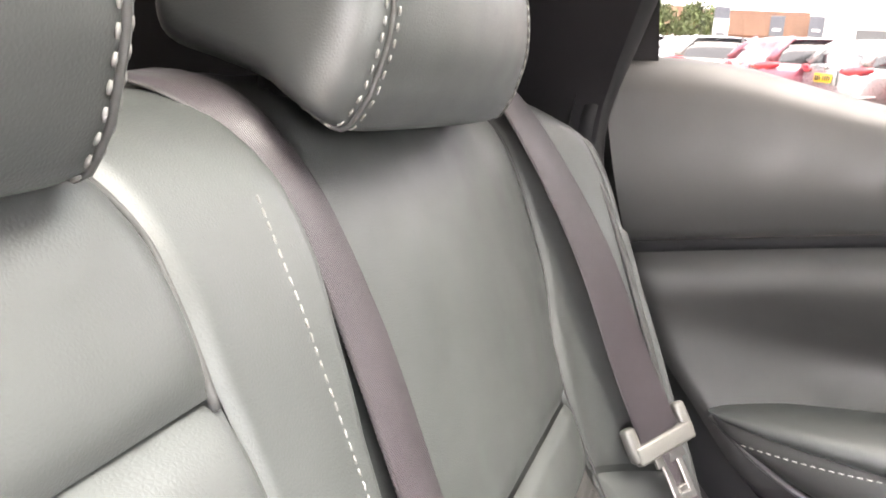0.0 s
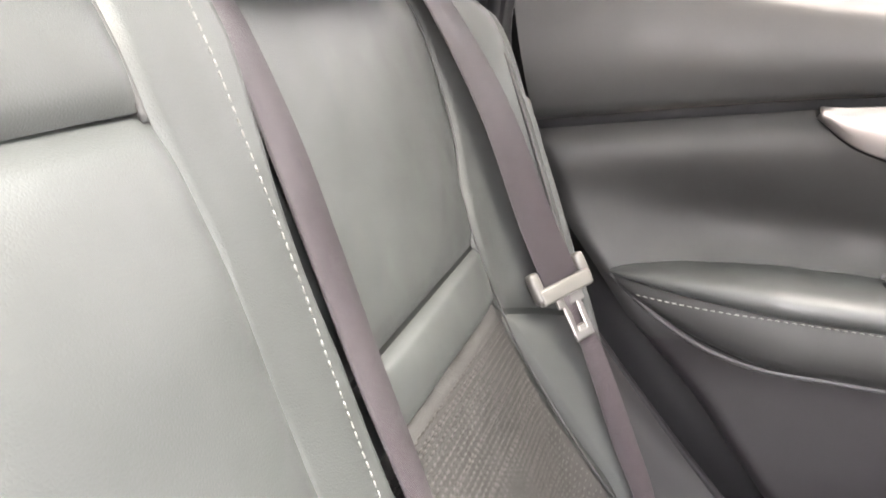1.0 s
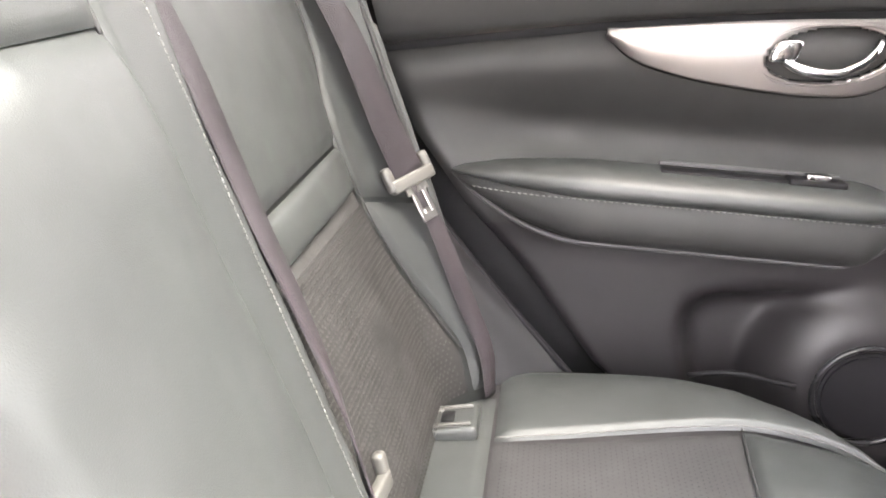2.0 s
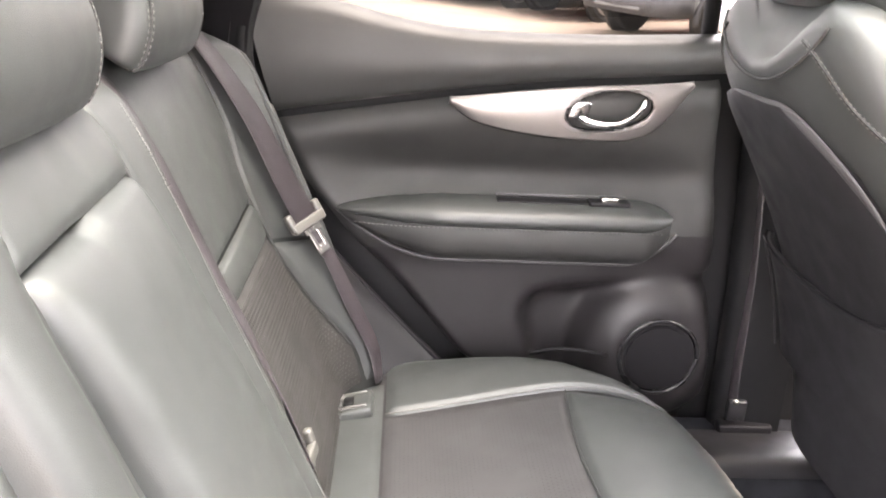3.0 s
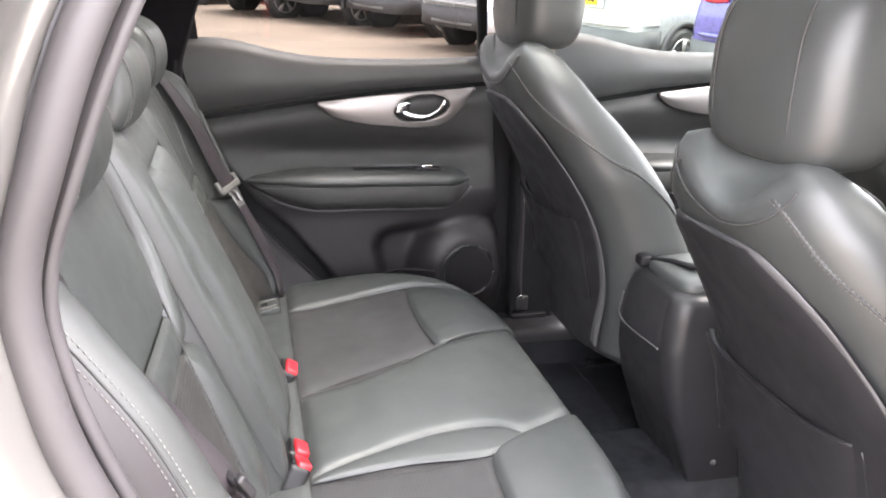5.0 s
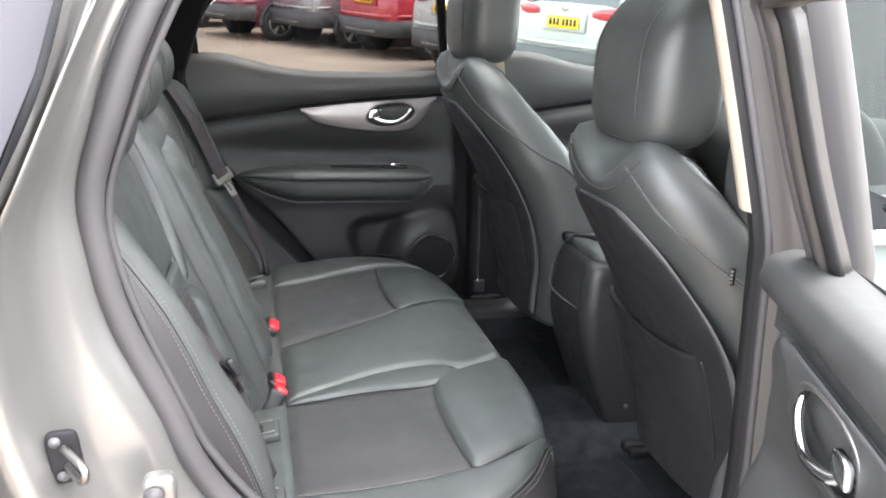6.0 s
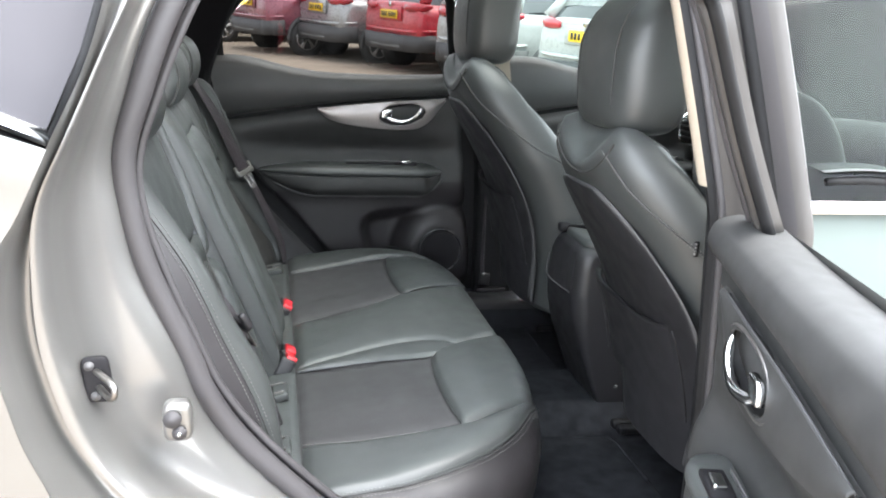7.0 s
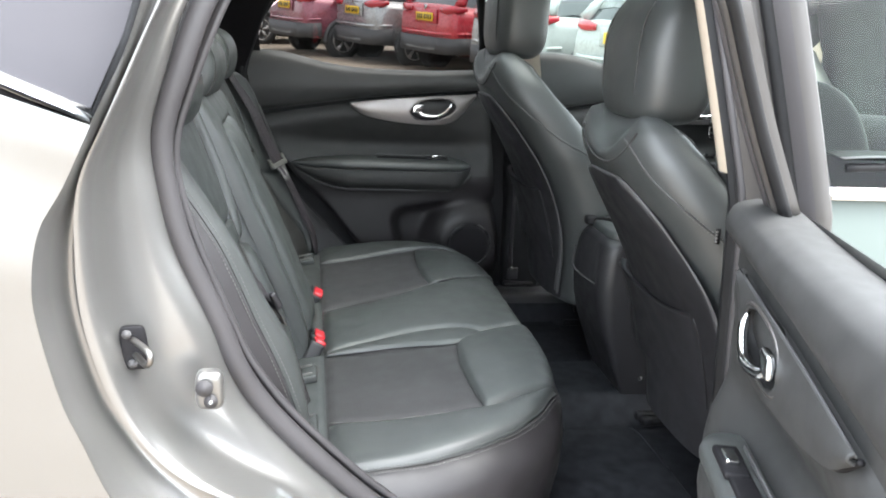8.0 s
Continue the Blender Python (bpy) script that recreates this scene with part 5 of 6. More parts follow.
part("sill_carpet", grid([[(x, 0.545, 0.425), (x, 0.562, 0.490), (x, 0.572, 0.506)] for x in (0.50, 1.0, 1.50)]), CARPET, body)
# closed side: seal, rear pillar trim and outer panel
lseal = [(x, -y, z) for x, y, z in [tuple((c + d) / 2) for c, d in zip(C, D)]]
part("door_seal", tube([(x - 0.006, y + 0.004, z) for x, y, z in lseal], 0.017, 10), BLACKRUB, body)
part("seal_flange", grid([[(x - 0.022, 0.690, z) for x, y, z in lseal], [(x - 0.030, 0.76, z) for x, y, z in lseal], [(x - 0.030, 0.80, z) for x, y, z in lseal], [(x + (0.10 if z < 1.18 else -0.01), 0.80, z) for x, y, z in lseal]]), BLACKRUB, body)
for side in (-1, 1):
    pillar_sheet("pillar_core", [(-0.100 if side > 0 else -0.02, 0.768), (0.16, 0.768)], BLACKRUB, side, 0.40, 1.20)
    rows = [[(x, side * (0.700 - 0.02 * (z > 1.2) - 0.26 * max(0, (z - 1.2) / 0.36) ** 1.4), z) for x in np.linspace(-0.70, float(np.interp(z, [0.6, 0.76, 0.85, 1.03, 1.18, 1.36, 1.52], [0.27, 0.14, 0.07, 0.0, -0.025, 0.04, 0.11])), 14)] for z in np.linspace(0.60, 1.52, 24)]
    part("rear_pillar_trim", grid(rows), HARD, body, "black rear pillar trim")
rows = [[(x, 0.885 - 0.22 * max(0, (-x - 0.2) / 1.05) ** 2.5 - 0.12 * max(0, (z - 1.15) / 0.3), z) for x in np.linspace(-1.25, 0.0 - 0.1 * (z - 0.4), 20)] for z in np.linspace(0.35, 1.45, 16)]
part("quarter_panel", grid(rows), PAINT, body)
# roof, headliner, ends
def roof_rows(dz, wid, x0, x1):
    return [[(x, wid * u, 1.545 + dz + 0.055 * (1 - ((x - 0.5) / 1.15) ** 2) * (1 - 0.35 * u * u) - 0.05 * abs(u) ** 6) for u in np.linspace(-1, 1, 21)] for x in np.linspace(x0, x1, 24)]
def split_roof(bm, keep):
    """Keep the rim of the roof round the glass (True), or the glass field alone (False)."""
    inside = lambda f: abs(f.calc_center_median().y) < 0.50 and 0.05 < f.calc_center_median().x < 0.85
    bmesh.ops.delete(bm, geom=[f for f in bm.faces if inside(f) == keep], context="FACES")
    return bm


part("roof", split_roof(grid(roof_rows(0.045, 0.64, -0.85, 1.35)), True), PAINT, body)
part("headliner", split_roof(grid(roof_rows(-0.01, 0.62, -0.85, 1.35)), True), HEADLINER, body, "pale fabric headliner")
# added, unseen glass field; its extent steers daylight onto the rear cushion
part("added_roof_glass", split_roof(grid(roof_rows(0.043, 0.64, -0.85, 1.35)), False), GLASS_R, body, "unseen green-tinted roof glass added to light the rear seats")
for side in (-1, 1):
    rail = spline([(-0.30, side * 0.61, 1.52), (0.10, side * 0.655, 1.525), (0.5, side * 0.655, 1.535), (0.95, side * 0.655, 1.53), (1.35, side * 0.66, 1.47), (1.95, side * 0.74, 1.13)], 50)
    part("roof_rail", tube(rail, 0.035, 10), PAINT, body)
    part("roof_trim", tube([(x, y * 0.94, z - 0.01) for x, y, z in rail], 0.030, 10), HEADLINER, body)
bm = grid([[(-0.86, 0.60 * u, 1.55) for u in np.linspace(-1, 1, 9)], [(-1.12, 0.62 * u, 1.20) for u in np.linspace(-1, 1, 9)]])
part("tailgate_window", bm, DARKGLASS, body)
part("tailgate", grid([[(-1.12, 0.66 * u, 1.20) for u in np.linspace(-1, 1, 9)], [(-1.27, 0.66 * u, 0.95) for u in np.linspace(-1, 1, 9)], [(-1.30, 0.64 * u, 0.40) for u in np.linspace(-1, 1, 9)]]), PAINT, body)
part("seat_back_board", grid([[(0.12, y, 0.56), (-0.02, y, 0.90), (-0.145, y, 1.17), (-0.20, y, 1.18)] for y in np.linspace(-0.69, 0.69, 12)]), CARPET, body)
part("parcel_shelf", box((0.80, 1.30, 0.02), (-0.62, 0, 1.02), 0.006, 2), CARPET, body)
part("boot_floor", box((1.1, 1.36, 0.03), (-0.70, 0, 0.58), 0.006, 2), CARPET, body)
bm = grid([[(1.33 + 0.06 * u * u, 0.62 * u, 1.535 - 0.02 * u * u) for u in np.linspace(-1, 1, 15)], [(1.70 - 0.02 * u * u, 0.68 * u, 1.33) for u in np.linspace(-1, 1, 15)], [(2.05 - 0.12 * u * u, 0.73 * u, 1.12) for u in np.linspace(-1, 1, 15)]])
g = part("windscreen", bm, GLASS_W, body)
g.visible_shadow = False
part("bonnet", grid([[(x, w * u, 1.115 - 0.12 * ((x - 2.0) / 0.95) ** 2 - 0.05 * u ** 4) for u in np.linspace(-1, 1, 15)] for x, w in zip(np.linspace(1.98, 2.95, 12), np.linspace(0.80, 0.70, 12))]), PAINT, body)
for side in (-1, 1):
    part("front_wing", grid([[(x, side * (0.80 - 0.10 * ((x - 1.9) / 1.1) ** 2 + o), z) for x in np.linspace(1.70, 2.95, 14)] for o, z in ((0, 1.10), (0.06, 0.98), (0.08, 0.75), (0.05, 0.45))]), PAINT, body)
part("nose", grid([[(2.94 + k * 0.10 - 0.10 * u * u, 0.72 * u, z) for u in np.linspace(-1, 1, 13)] for k, z in ((0, 0.99), (1, 0.85), (1.2, 0.55), (0.6, 0.25))]), PAINT, body)


def road_wheel(x, y, side):
    t = part("wheel", tube([(x, y - 0.09, 0.335), (x, y - 0.11, 0.335), (x, y + 0.11, 0.335), (x, y + 0.09, 0.335)], [0.24, 0.33, 0.33, 0.24], 36, up=(0, 0, 1)), BLACKRUB, body, "black road wheel")
    part("rim", disc(0.235, 0.15, (x, y, 0.335), (0, 1, 0), 36, 0.01), SATIN, t)


for x in (-0.40, 2.25):
    for s in (-1, 1):
        road_wheel(x, s * 0.755, s)

# front belt anchor beside the seat
anchor = thing("belt_anchor", "black belt anchor with webbing at the foot of the pillar", "seat belt")
part("foot_plate", box((0.10, 0.028, 0.020), (0.868, 0.690, 0.524), 0.005, 2), HARD, anchor)
part("webbing", webbing([(0.845, 0.690, 0.545), (0.835, 0.692, 0.62), (0.83, 0.700, 0.85), (0.80, 0.70, 1.10), (0.74, 0.68, 1.30)], 0.030, 40, [(-1, -0.3, 0), (-1, -0.3, 0)]), WEB, anchor)
part("clip", box((0.035, 0.012, 0.040), (0.845, 0.682, 0.565), 0.004, 2), PLASTIC, anchor)
part("bolt", disc(0.006, 0.006, (0.838, 0.674, 0.585), (0, -1, 0.2), 18, 0.002), STEEL, anchor)

# dashboard
dash = thing("dashboard", "grey dashboard with chrome-framed air vents", "dashboard")
rows = []
for x, z, k in ((2.02, 1.11, 1), (1.85, 1.15, 1), (1.68, 1.165, 1), (1.56, 1.15, 1), (1.50, 1.10, 1), (1.48, 1.02, 1), (1.55, 0.90, 1), (1.62, 0.70, 1), (1.70, 0.45, 1)):
    rows.append([(x + 0.05 * (abs(y) / 0.7) ** 2, y, z + 0.02 * math.exp(-(y / 0.25) ** 2)) for y in np.linspace(-0.71, 0.71, 40)])
part("skin", grid(rows), DASHM, dash)
for y in (-0.06, 0.06, -0.62, 0.62):
    v = part("air_vent", box((0.03, 0.105, 0.070), (1.49, y, 1.075), 0.012, 3), HARD, dash)
    ring = [(1.473, y + 0.055 * spow(math.cos(a), 0.4), 1.075 + 0.038 * spow(math.sin(a), 0.4)) for a in np.linspace(0, math.tau, 40)]
    part("vent_frame", tube(ring, 0.0045, 8), CHROME, v, "chrome vent frame")
    for k in range(3):
        part("slat", box((0.012, 0.095, 0.004), (1.474, y, 1.057 + 0.018 * k), 0.001, 1), PLASTIC, v)
part("screen", box((0.02, 0.20, 0.11), (1.475, 0.0, 0.965), 0.006, 2), DARKGLASS, dash)
wheel = thing("steering_wheel", "black leather steering wheel", "steering wheel")
M = Matrix.Translation((1.34, -0.385, 0.95)) @ Matrix.Rotation(radians(-65), 4, "Y")
bm = tube([(0.185 * math.cos(a), 0.185 * math.sin(a), 0) for a in np.linspace(0, math.tau, 49)], 0.016, 10)
bmesh.ops.transform(bm, matrix=M, verts=bm.verts)
part("rim", bm, LEATHER, wheel)
bm = bmesh.new()
box((0.12, 0.14, 0.05), (0, 0, -0.03), 0.02, 3, bm=bm)
for a in (0, 2.2, 4.1):
    box((0.12, 0.035, 0.018), (0.11 * math.cos(a), 0.11 * math.sin(a), -0.012), 0.005, 2, rot=Matrix.Rotation(a, 4, "Z"), bm=bm)
bmesh.ops.transform(bm, matrix=M, verts=bm.verts)
part("hub", bm, PLASTIC, wheel)
part("column", tube([(1.36, -0.385, 0.945), (1.60, -0.385, 0.86)], 0.04, 12), PLASTIC, wheel)
mirror = thing("door_mirror", "dark blue-grey wing mirror with reflecting glass", "mirror")
part("housing", pillow((0.055, 0.115, 0.080), 0.5, 0.5, 32, 18, lambda x, y, z: (x + 1.86, y + 0.99, z + 1.20)), PAINT, mirror)
part("mirror_glass", pillow((0.006, 0.098, 0.066), 0.25, 0.5, 32, 12, lambda x, y, z: (x + 1.806 - 0.25 * y, y + 0.99, z + 1.20)), CHROME, mirror, "mirror glass")
part("foot", tube([(1.84, 0.90, 1.15), (1.84, 0.82, 1.12)], 0.02, 10), BLACKRUB, mirror)


# ---- the car park outside ----
TILT = Matrix.Rotation(radians(2.4), 4, "X")
ASPHALT = mat("worn_tarmac", (0.24, 0.195, 0.15), 0.9, grain=(60, 0.5), var=0.2, var_scale=0.6)
ground = tagged(new("ground"), "worn sandy-grey tarmac of a car park", "ground", kind="structure")
bm = grid([[(x, y, 0) for x in np.linspace(-900, 900, 31)] for y in np.linspace(-900, 900, 31)])
bmesh.ops.transform(bm, matrix=TILT, verts=bm.verts)
part("tarmac", bm, ASPHALT, ground)
TYRE = mat("tyre_rubber", (0.030, 0.030, 0.031), 0.8, grain=(40, 0.4), var=0.2)
ALLOY = mat("machined_alloy", (0.45, 0.44, 0.43), 0.35, metal=0.8, var=0.1)
CLAD = mat("dark_bumper_plastic", (0.058, 0.059, 0.062), 0.6, grain=(200, 0.3), var=0.15)
LAMP = mat("red_lamp_lens", (0.42, 0.015, 0.03), 0.15, coat=1.0, var=0.1)
SKID = mat("grey_skid_plate", (0.12, 0.12, 0.118), 0.5, var=0.1)
PLATE = mat("yellow_number_plate", (0.80, 0.52, 0.02), 0.4, var=0.05)
INK = mat("black_plate_marks_and_arch_shade", (0.02, 0.02, 0.02), 0.5, var=0.05)


def parked_car(lot_x, lot_y, heading, paint, label, wheel_on=(-0.76, 0.76)):
    """A small parked crossover; lot_x, lot_y: its left rear wheel on the ground; heading: degrees from ahead (+y) towards +x."""
    t = thing("parked_car", label, "car", "parked cars")
    h = radians(heading)
    # own axes: X ahead, Y left, origin at the middle of the rear axle
    rot = Matrix.Rotation(math.pi / 2 - h, 4, "Z")
    t.matrix_world = TILT @ Matrix.Translation((lot_x, lot_y, 0)) @ rot @ Matrix.Translation((0, -0.74, 0))

    def put(name, bm, material, parent, lab=""):
        """A panel of the body; the waistline stands high over the wheels."""
        for v in bm.verts:
            if v.co.z > 0.45:
                v.co.z = min(0.45 + (v.co.z - 0.45) * 1.25, 1.1375 + (v.co.z - 1.0) * 0.85)
        return part(name, bm, material, parent, lab)
    # lower body by stations along the length
    st = [(-0.84, 0.55, 0.98, 0.78), (-0.80, 0.40, 1.05, 0.85), (-0.60, 0.34, 1.06, 0.885), (0.0, 0.32, 1.05, 0.90), (1.2, 0.30, 1.02, 0.90), (2.2, 0.30, 1.0, 0.90), (2.55, 0.30, 0.98, 0.89), (3.2, 0.34, 0.86, 0.80), (3.38, 0.45, 0.72, 0.62)]
    st = spline(st, 30)
    rows = []
    for x, z0, z1, w in st:
        row = []
        for k in range(24):
            a = math.tau * k / 24
            row.append((x, w * spow(math.cos(a), 0.35) * (1 - 0.05 * math.sin(a)), (z0 + z1) / 2 + (z1 - z0) / 2 * spow(math.sin(a), 0.45)))
        rows.append(row)
    put("body", grid(rows, True, True), paint, t)
    cab = spline([(-0.74, 1.00, 1.02, 0.74), (-0.62, 1.00, 1.25, 0.70), (-0.42, 1.0, 1.50, 0.64), (0.2, 1.0, 1.57, 0.62), (0.9, 1.0, 1.56, 0.62), (1.4, 1.0, 1.48, 0.64), (1.9, 1.0, 1.22, 0.70), (2.25, 0.98, 1.01, 0.74)], 26)
    rows, roof = [], []
    for x, z0, z1, w in cab:
        rows.append([(x, w * spow(math.cos(a), 0.5) * (1 + 0.14 * (1 - math.sin(a))), z0 - 0.04 + (z1 - z0 + 0.02) * spow(math.sin(a), 0.5)) for a in np.linspace(0, math.pi, 18)])
    put("windows", grid(rows), DARKGLASS, t, "dark glazed windows")
    for x, z0, z1, w in cab:
        if z1 > 1.24:
            roof.append([(x, w * 0.96 * u, z1 - 0.012 - 0.05 * u ** 6) for u in np.linspace(-1, 1, 13)])
    bm = grid(roof)
    bmesh.ops.solidify(bm, geom=bm.faces[:], thickness=0.02)
    put("roof", bm, paint, t)
    for sd in (-1, 1):
        p = [(x, sd * w * 1.06, z0 + (z1 - z0) * 0.5) for x, z0, z1, w in cab]
        put("rear_pillar", tube([(-0.70, sd * 0.80, 1.04), (-0.56, sd * 0.735, 1.28), (-0.30, sd * 0.66, 1.52)], [0.10, 0.075, 0.05], 10), paint, t)
        put("middle_pillar", tube([(0.70, sd * 0.82, 1.02), (0.66, sd * 0.66, 1.54)], 0.035, 8), CLAD, t)
        for xw in (0.0, 2.60):
            arch = [(xw + 0.40 * math.cos(a), sd * 0.895, 0.33 + 0.40 * math.sin(a)) for a in np.linspace(-0.15, math.pi + 0.15, 26)]
            part("wheel_arch", tube(arch, 0.045, 8), CLAD, t)
            # solid black disc paints the shade of a hollow arch on the closed body
            part("arch_shade_disc", disc(0.385, 0.10, (xw, sd * 0.86, 0.33), (0, 1, 0), 32), INK, t)
            w = part("wheel", tube([(xw, sd * 0.70, 0.33), (xw, sd * 0.715, 0.33), (xw, sd * 0.89, 0.33), (xw, sd * 0.912, 0.33), (xw, sd * 0.905, 0.33)], [0.24, 0.325, 0.335, 0.29, 0.225], 36), TYRE, t)
            bm = bmesh.new()
            for k in range(5):
                a = k * math.tau / 5 + 0.3
                for d in (-0.11, 0.11):
                    tube([(xw + 0.03 * math.cos(a), sd * 0.912, 0.33 + 0.03 * math.sin(a)), (xw + 0.215 * math.cos(a + d), sd * 0.915, 0.33 + 0.215 * math.sin(a + d))], 0.017, 6, bm)
            tube([(xw + 0.222 * math.cos(a), sd * 0.905, 0.33 + 0.222 * math.sin(a)) for a in np.linspace(0, math.tau, 33)], 0.014, 6, bm)
            part("rim", bm, ALLOY, w, "spoked alloy rim")
        lm = spline([(-0.60, sd * 0.885, 1.00), (-0.76, sd * 0.80, 0.98), (-0.835, sd * 0.62, 0.97), (-0.85, sd * 0.45, 0.96)], 16)
        put("tail_lamp", tube(lm, [0.035 + 0.035 * math.sin(math.pi * k / 16) for k in range(17)], 10), LAMP, t, "red tail lamp")
        put("reflector", box((0.02, 0.14, 0.03), (-0.875, sd * 0.62, 0.55), 0.006, 2), LAMP, t)
        put("side_cladding", box((1.9, 0.03, 0.14), (1.30, sd * 0.895, 0.36), 0.012, 2), CLAD, t)
    bump = spline([(-0.50, 0.90, 0.50), (-0.74, 0.85, 0.49), (-0.87, 0.60, 0.48), (-0.90, 0.0, 0.48), (-0.87, -0.60, 0.48), (-0.74, -0.85, 0.49), (-0.50, -0.90, 0.50)], 40)
    put("rear_bumper", tube(bump, 0, flat=(0.24, 0.10), up=[Vector((-1, 0.0001, 0)) if abs(y) < 0.6 else Vector((-0.5, math.copysign(1, y), 0)) for x, y, z in bump]), CLAD, t, "dark plastic rear bumper")
    put("skid_plate", box((0.04, 0.90, 0.045), (-0.93, 0, 0.435), 0.012, 2), SKID, t)
    put("bumper_crease", tube([(x - 0.01, y, z + 0.17) for x, y, z in bump], 0.022, 8), paint, t)
    put("tailgate_recess", box((0.03, 0.70, 0.20), (-0.856, 0, 0.87), 0.02, 2), paint, t)
    if paint is BLUECAR:
        return t
    pl = put("number_plate", box((0.012, 0.52, 0.111), (-0.884, 0, 0.86), 0.003, 1), PLATE, t, "yellow number plate with dark bars")
    bm = bmesh.new()
    for k in range(7):
        box((0.004, 0.040, 0.066), (-0.8915, -0.205 + k * 0.062 + (0.03 if k > 3 else 0), 0.86), 0, bm=bm)
    put("plate_bars", bm, INK, pl)
    put("badge", disc(0.045, 0.012, (-0.866, 0, 1.00), (-1, 0, 0.1), 24, 0.003), CHROME, t)
    return t


WHITECAR = mat("pale_silver_car_paint", (0.34, 0.35, 0.35), 0.3, coat=1.0, var=0.03)
MAROON = mat("dark_red_car_paint", (0.25, 0.065, 0.095), 0.3, metal=0.4, coat=1.0, var=0.05)
GREYCAR = mat("mid_grey_car_paint", (0.33, 0.335, 0.34), 0.3, metal=0.5, coat=1.0, var=0.05)
REDCAR = mat("bright_red_car_paint", (0.45, 0.02, 0.035), 0.3, metal=0.2, coat=1.0, var=0.05)
BLUECAR = mat("violet_blue_car_paint", (0.055, 0.045, 0.21), 0.3, metal=0.3, coat=1.0, var=0.05)
for lx, ly, turn, coat, words in (
        (0.15, 16.6, 64, MAROON, "dark red parked crossover with yellow number plate"),
        (1.46, 15.5, 64, GREYCAR, "mid grey parked crossover with yellow number plate"),
        (2.64, 13.9, 64, REDCAR, "bright red parked crossover with yellow number plate"),
        (3.48, 11.4, 64, WHITECAR, "pale silver parked crossover beside the bright red car"),
        (4.45, 9.2, 64, WHITECAR, "pale silver parked crossover with round badge over its plate"),
        (5.60, 7.2, 64, BLUECAR, "violet blue parked crossover at the end of the row"),
        (-1.6, 19.0, 64, GREYCAR, "grey parked crossover beside the dark red car"),
        (-3.4, 21.0, 64, WHITECAR, "pale silver parked crossover behind the rear of the row"),
        (-3.2, 27.0, 70, WHITECAR, "pale silver parked crossover in the far row"),
        (-1.2, 26.0, 70, REDCAR, "bright red parked crossover in the far row"),
        (0.9, 25.0, 70, GREYCAR, "grey parked crossover in the far row"),
        (2.8, 24.0, 70, WHITECAR, "pale silver parked crossover in the far row beside the grey car"),
        (4.8, 23.0, 70, MAROON, "dark red parked crossover in the far row")):
    parked_car(lx, ly, turn, coat, words)


# ---- beyond the car park ----
LEAF = mat("tree_leaves", (0.10, 0.13, 0.05), 0.7, var=0.4, var_scale=1.5)
BARK = mat("tree_bark", (0.12, 0.09, 0.06), 0.9, grain=(20, 0.8), var=0.3)
BRICK = mat("red_brick_wall", (0.38, 0.20, 0.12), 0.85, grain=(30, 0.4), var=0.2, var_scale=2)
TILES = mat("brown_roof_tiles", (0.26, 0.15, 0.10), 0.8, grain=(20, 0.5), var=0.2)
PALE = mat("pale_cladding", (0.62, 0.60, 0.59), 0.6, grain=(8, 0.2), var=0.05)
SIGNW = mat("white_sign_board", (0.75, 0.75, 0.75), 0.5, var=0.04)
SIGND = mat("dark_sign_board", (0.10, 0.11, 0.13), 0.5, var=0.1)


def tree(x, y, height, label):
    t = thing("tree", label, "tree", "trees")
    z0 = y * math.tan(radians(2.4))
    rng = random.Random(int(x * 10) + 7)
    part("trunk", tube([(x, y, z0 - 0.2), (x + 0.1, y, z0 + height * 0.3), (x, y, z0 + height * 0.7)], [0.22, 0.16, 0.06], 10), BARK, t)
    for k in range(5):
        a = k * 1.26
        part("limb", tube([(x, y, z0 + height * (0.3 + 0.06 * k)), (x + 1.1 * math.cos(a), y + 1.1 * math.sin(a), z0 + height * (0.5 + 0.06 * k))], [0.08, 0.03], 6), BARK, t)
    bm = bmesh.new()
    for k in range(2600):
        a, e, r = rng.uniform(0, math.tau), rng.uniform(-0.9, 1.5), rng.uniform(0.35, 1.0) ** 0.5
        r *= 1 + 0.25 * math.sin(3 * a + 2 * e)
        c = Vector((x + 0.42 * height * r * math.cos(a) * math.cos(e) * 0.8, y + 0.33 * height * r * math.sin(a) * math.cos(e), z0 + height * (0.62 + 0.33 * r * math.sin(e))))
        q = Euler((rng.uniform(0, 3), rng.uniform(0, 3), rng.uniform(0, 3))).to_matrix()
        s = rng.uniform(0.12, 0.25)
        vs = [bm.verts.new(c + q @ Vector(p)) for p in ((-s, 0, 0), (0, -s * 0.5, 0.03), (s, 0, 0), (0, s * 0.5, 0.03))]
        bm.faces.new(vs)
    part("crown", bm, LEAF, t, smooth=False, kind="stuff")


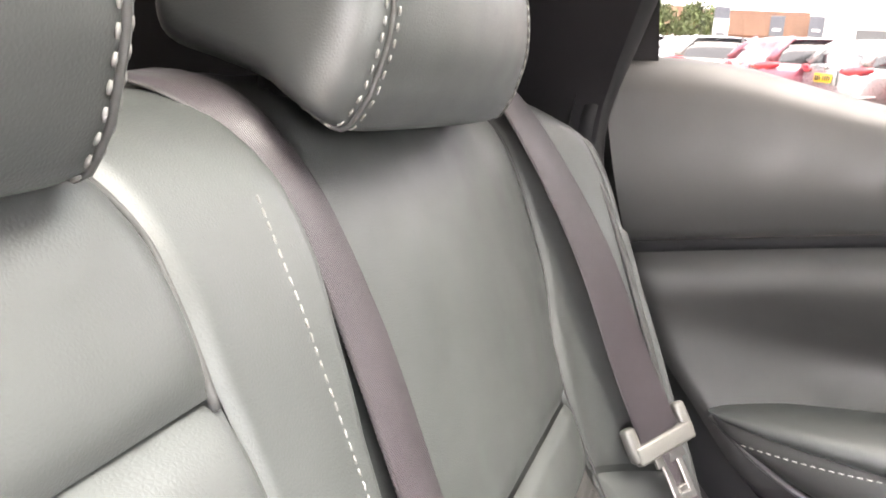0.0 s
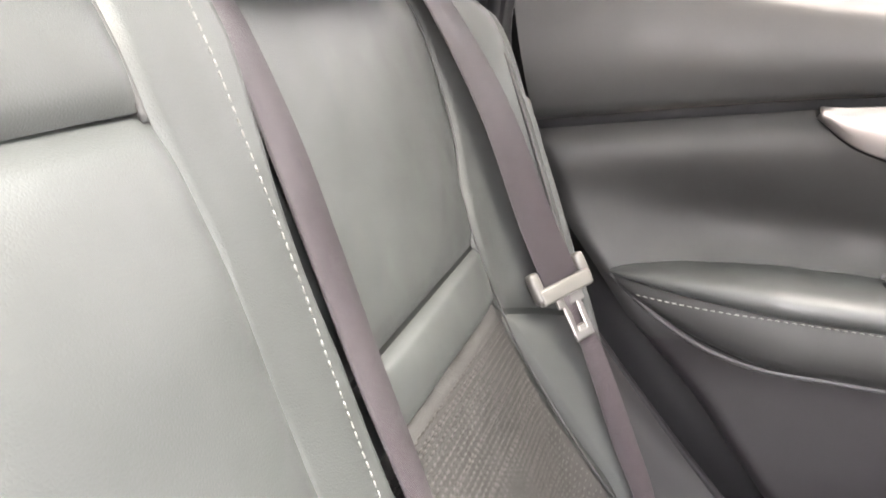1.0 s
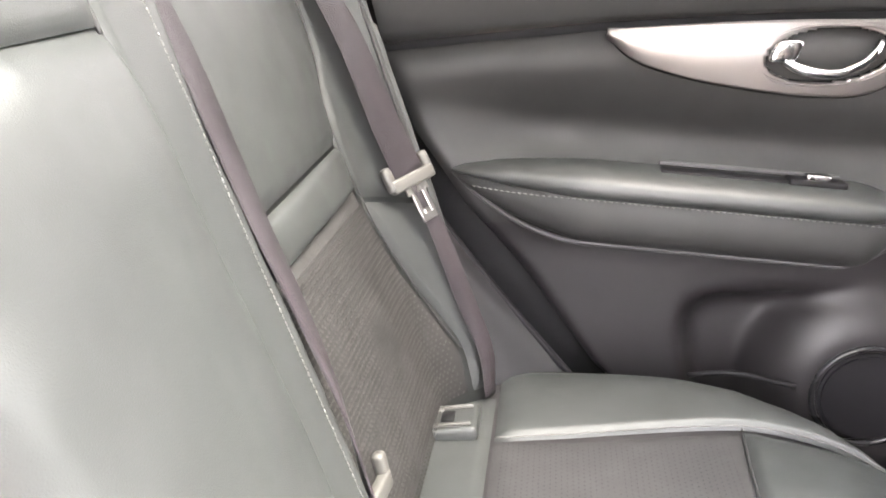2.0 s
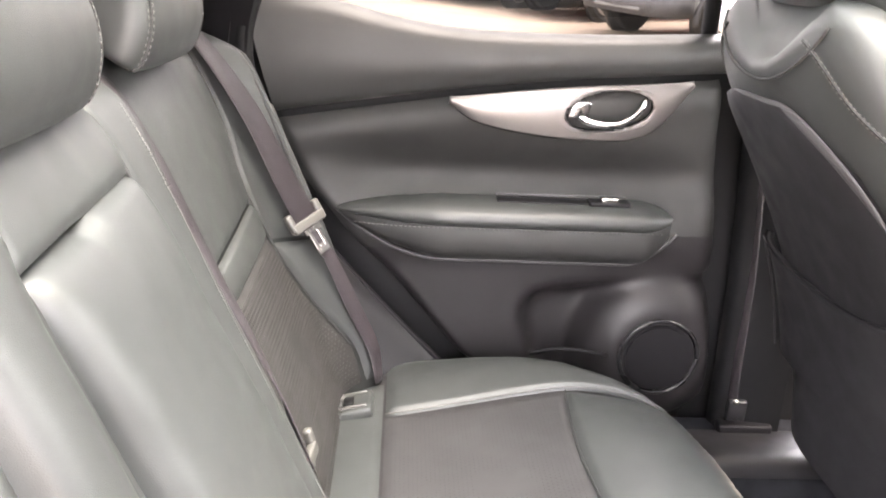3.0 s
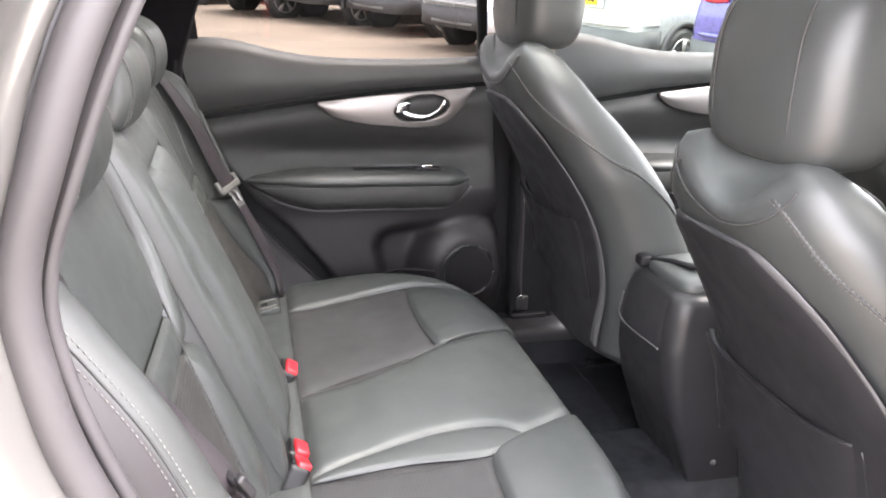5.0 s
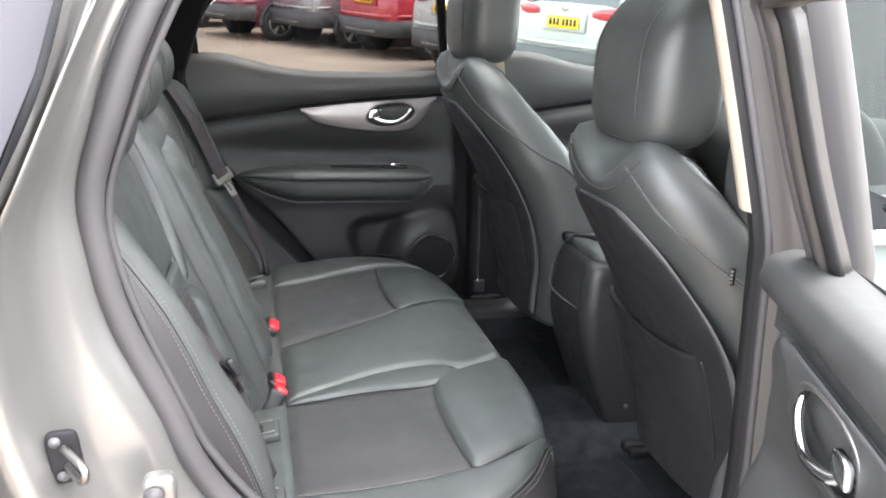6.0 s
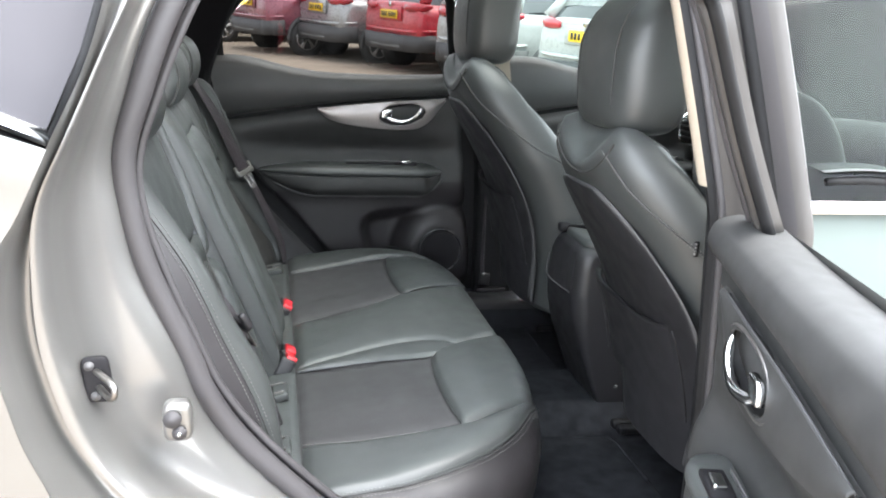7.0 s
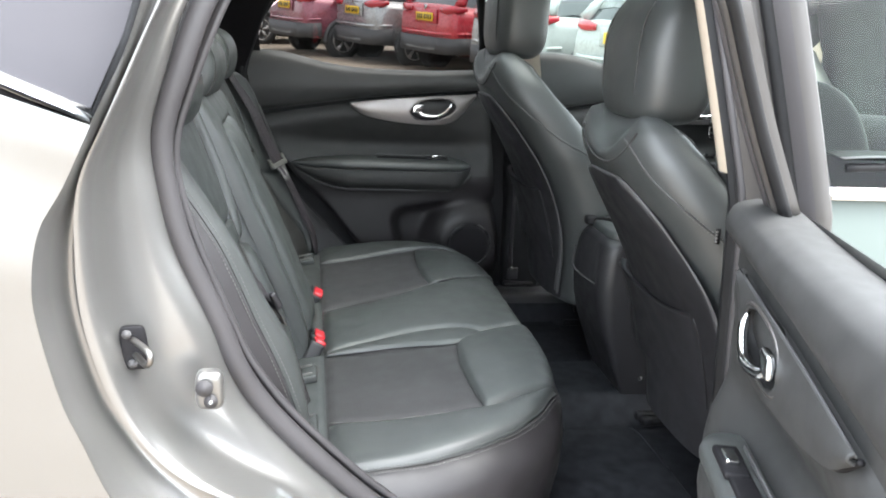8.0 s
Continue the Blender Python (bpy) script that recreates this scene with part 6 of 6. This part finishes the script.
def house(x, y, w, d, h, wall, label):
    t = thing("house", label, "house", "houses")
    z0 = y * math.tan(radians(2.4)) - 0.3
    part("wall", box((w, d, h), (x, y, z0 + h / 2), 0.05, 1), wall, t, smooth=False)
    rows = [[(x - w / 2 - 0.3, y - d / 2 - 0.3, z0 + h), (x + w / 2 + 0.3, y - d / 2 - 0.3, z0 + h)], [(x - w / 2 - 0.3, y, z0 + h + d * 0.32), (x + w / 2 + 0.3, y, z0 + h + d * 0.32)], [(x - w / 2 - 0.3, y + d / 2 + 0.3, z0 + h), (x + w / 2 + 0.3, y + d / 2 + 0.3, z0 + h)]]
    bm = grid(rows)
    bmesh.ops.solidify(bm, geom=bm.faces[:], thickness=0.2)
    part("roof", bm, TILES, t, smooth=False)
    for k in range(int(w // 2.5)):
        wx = x - w / 2 + 1.25 + k * 2.5
        for zz in ((1.6, 4.2) if h > 4.5 else (1.6,)):
            win = part("window", box((1.1, 0.12, 1.2), (wx, y - d / 2 - 0.02, z0 + zz), 0.02, 1), SIGNW, t, smooth=False)
            part("pane", box((0.95, 0.06, 1.05), (wx, y - d / 2 - 0.07, z0 + zz), 0.01, 1), DARKGLASS, win, smooth=False)


def totem(x, y, top, board, label):
    t = thing("sign_post", label, "sign", "sign posts")
    z0 = y * math.tan(radians(2.4)) - 0.1
    part("post", box((0.14, 0.14, top - z0), (x, y, (top + z0) / 2), 0.01, 1), SIGND, t, smooth=False)
    part("board", box((0.75, 0.10, 1.1), (x, y - 0.14, top - 0.55), 0.02, 1), board, t, smooth=False)
    part("board_bar", box((0.42, 0.02, 0.14), (x, y - 0.20, top - 0.75), 0.01, 1), SIGNW if board is SIGND else SIGND, t, smooth=False)


tree(-5.6, 70, 5.2, "round green tree behind the car park")
tree(-9.5, 74, 5.6, "green tree at the far edge of the car park")
house(-1.5, 84, 9, 8, 3.2, BRICK, "red brick house with brown tiled roof")
house(5.8, 92, 7, 7, 3.0, PALE, "pale rendered house with brown tiled roof")
house(-13, 88, 11, 8, 3.6, BRICK, "red brick house behind the trees")
totem(-2.3, 45, 5.5, SIGND, "dark advertising board on a post")
totem(-2.28, 44.9, 4.9, SIGNW, "white advertising board on a post")
totem(0.4, 50, 5.6, SIGND, "dark banner board on a post")
totem(2.4, 50, 5.65, SIGND, "dark banner board on a tall post")
shed = thing("showroom", "large pale clad showroom building", "building")
part("wall", box((22, 20, 9), (15.3, 70, 6.5), 0.1, 1), PALE, shed, smooth=False)
part("roof", box((22.6, 20.6, 0.4), (15.3, 70, 11.2), 0.05, 1), SIGND, shed, smooth=False)
for k in range(6):
    part("window", box((2.6, 0.2, 2.4), (6.6 + 3.4 * k, 59.95, 4.6), 0.05, 1), DARKGLASS, shed, smooth=False)
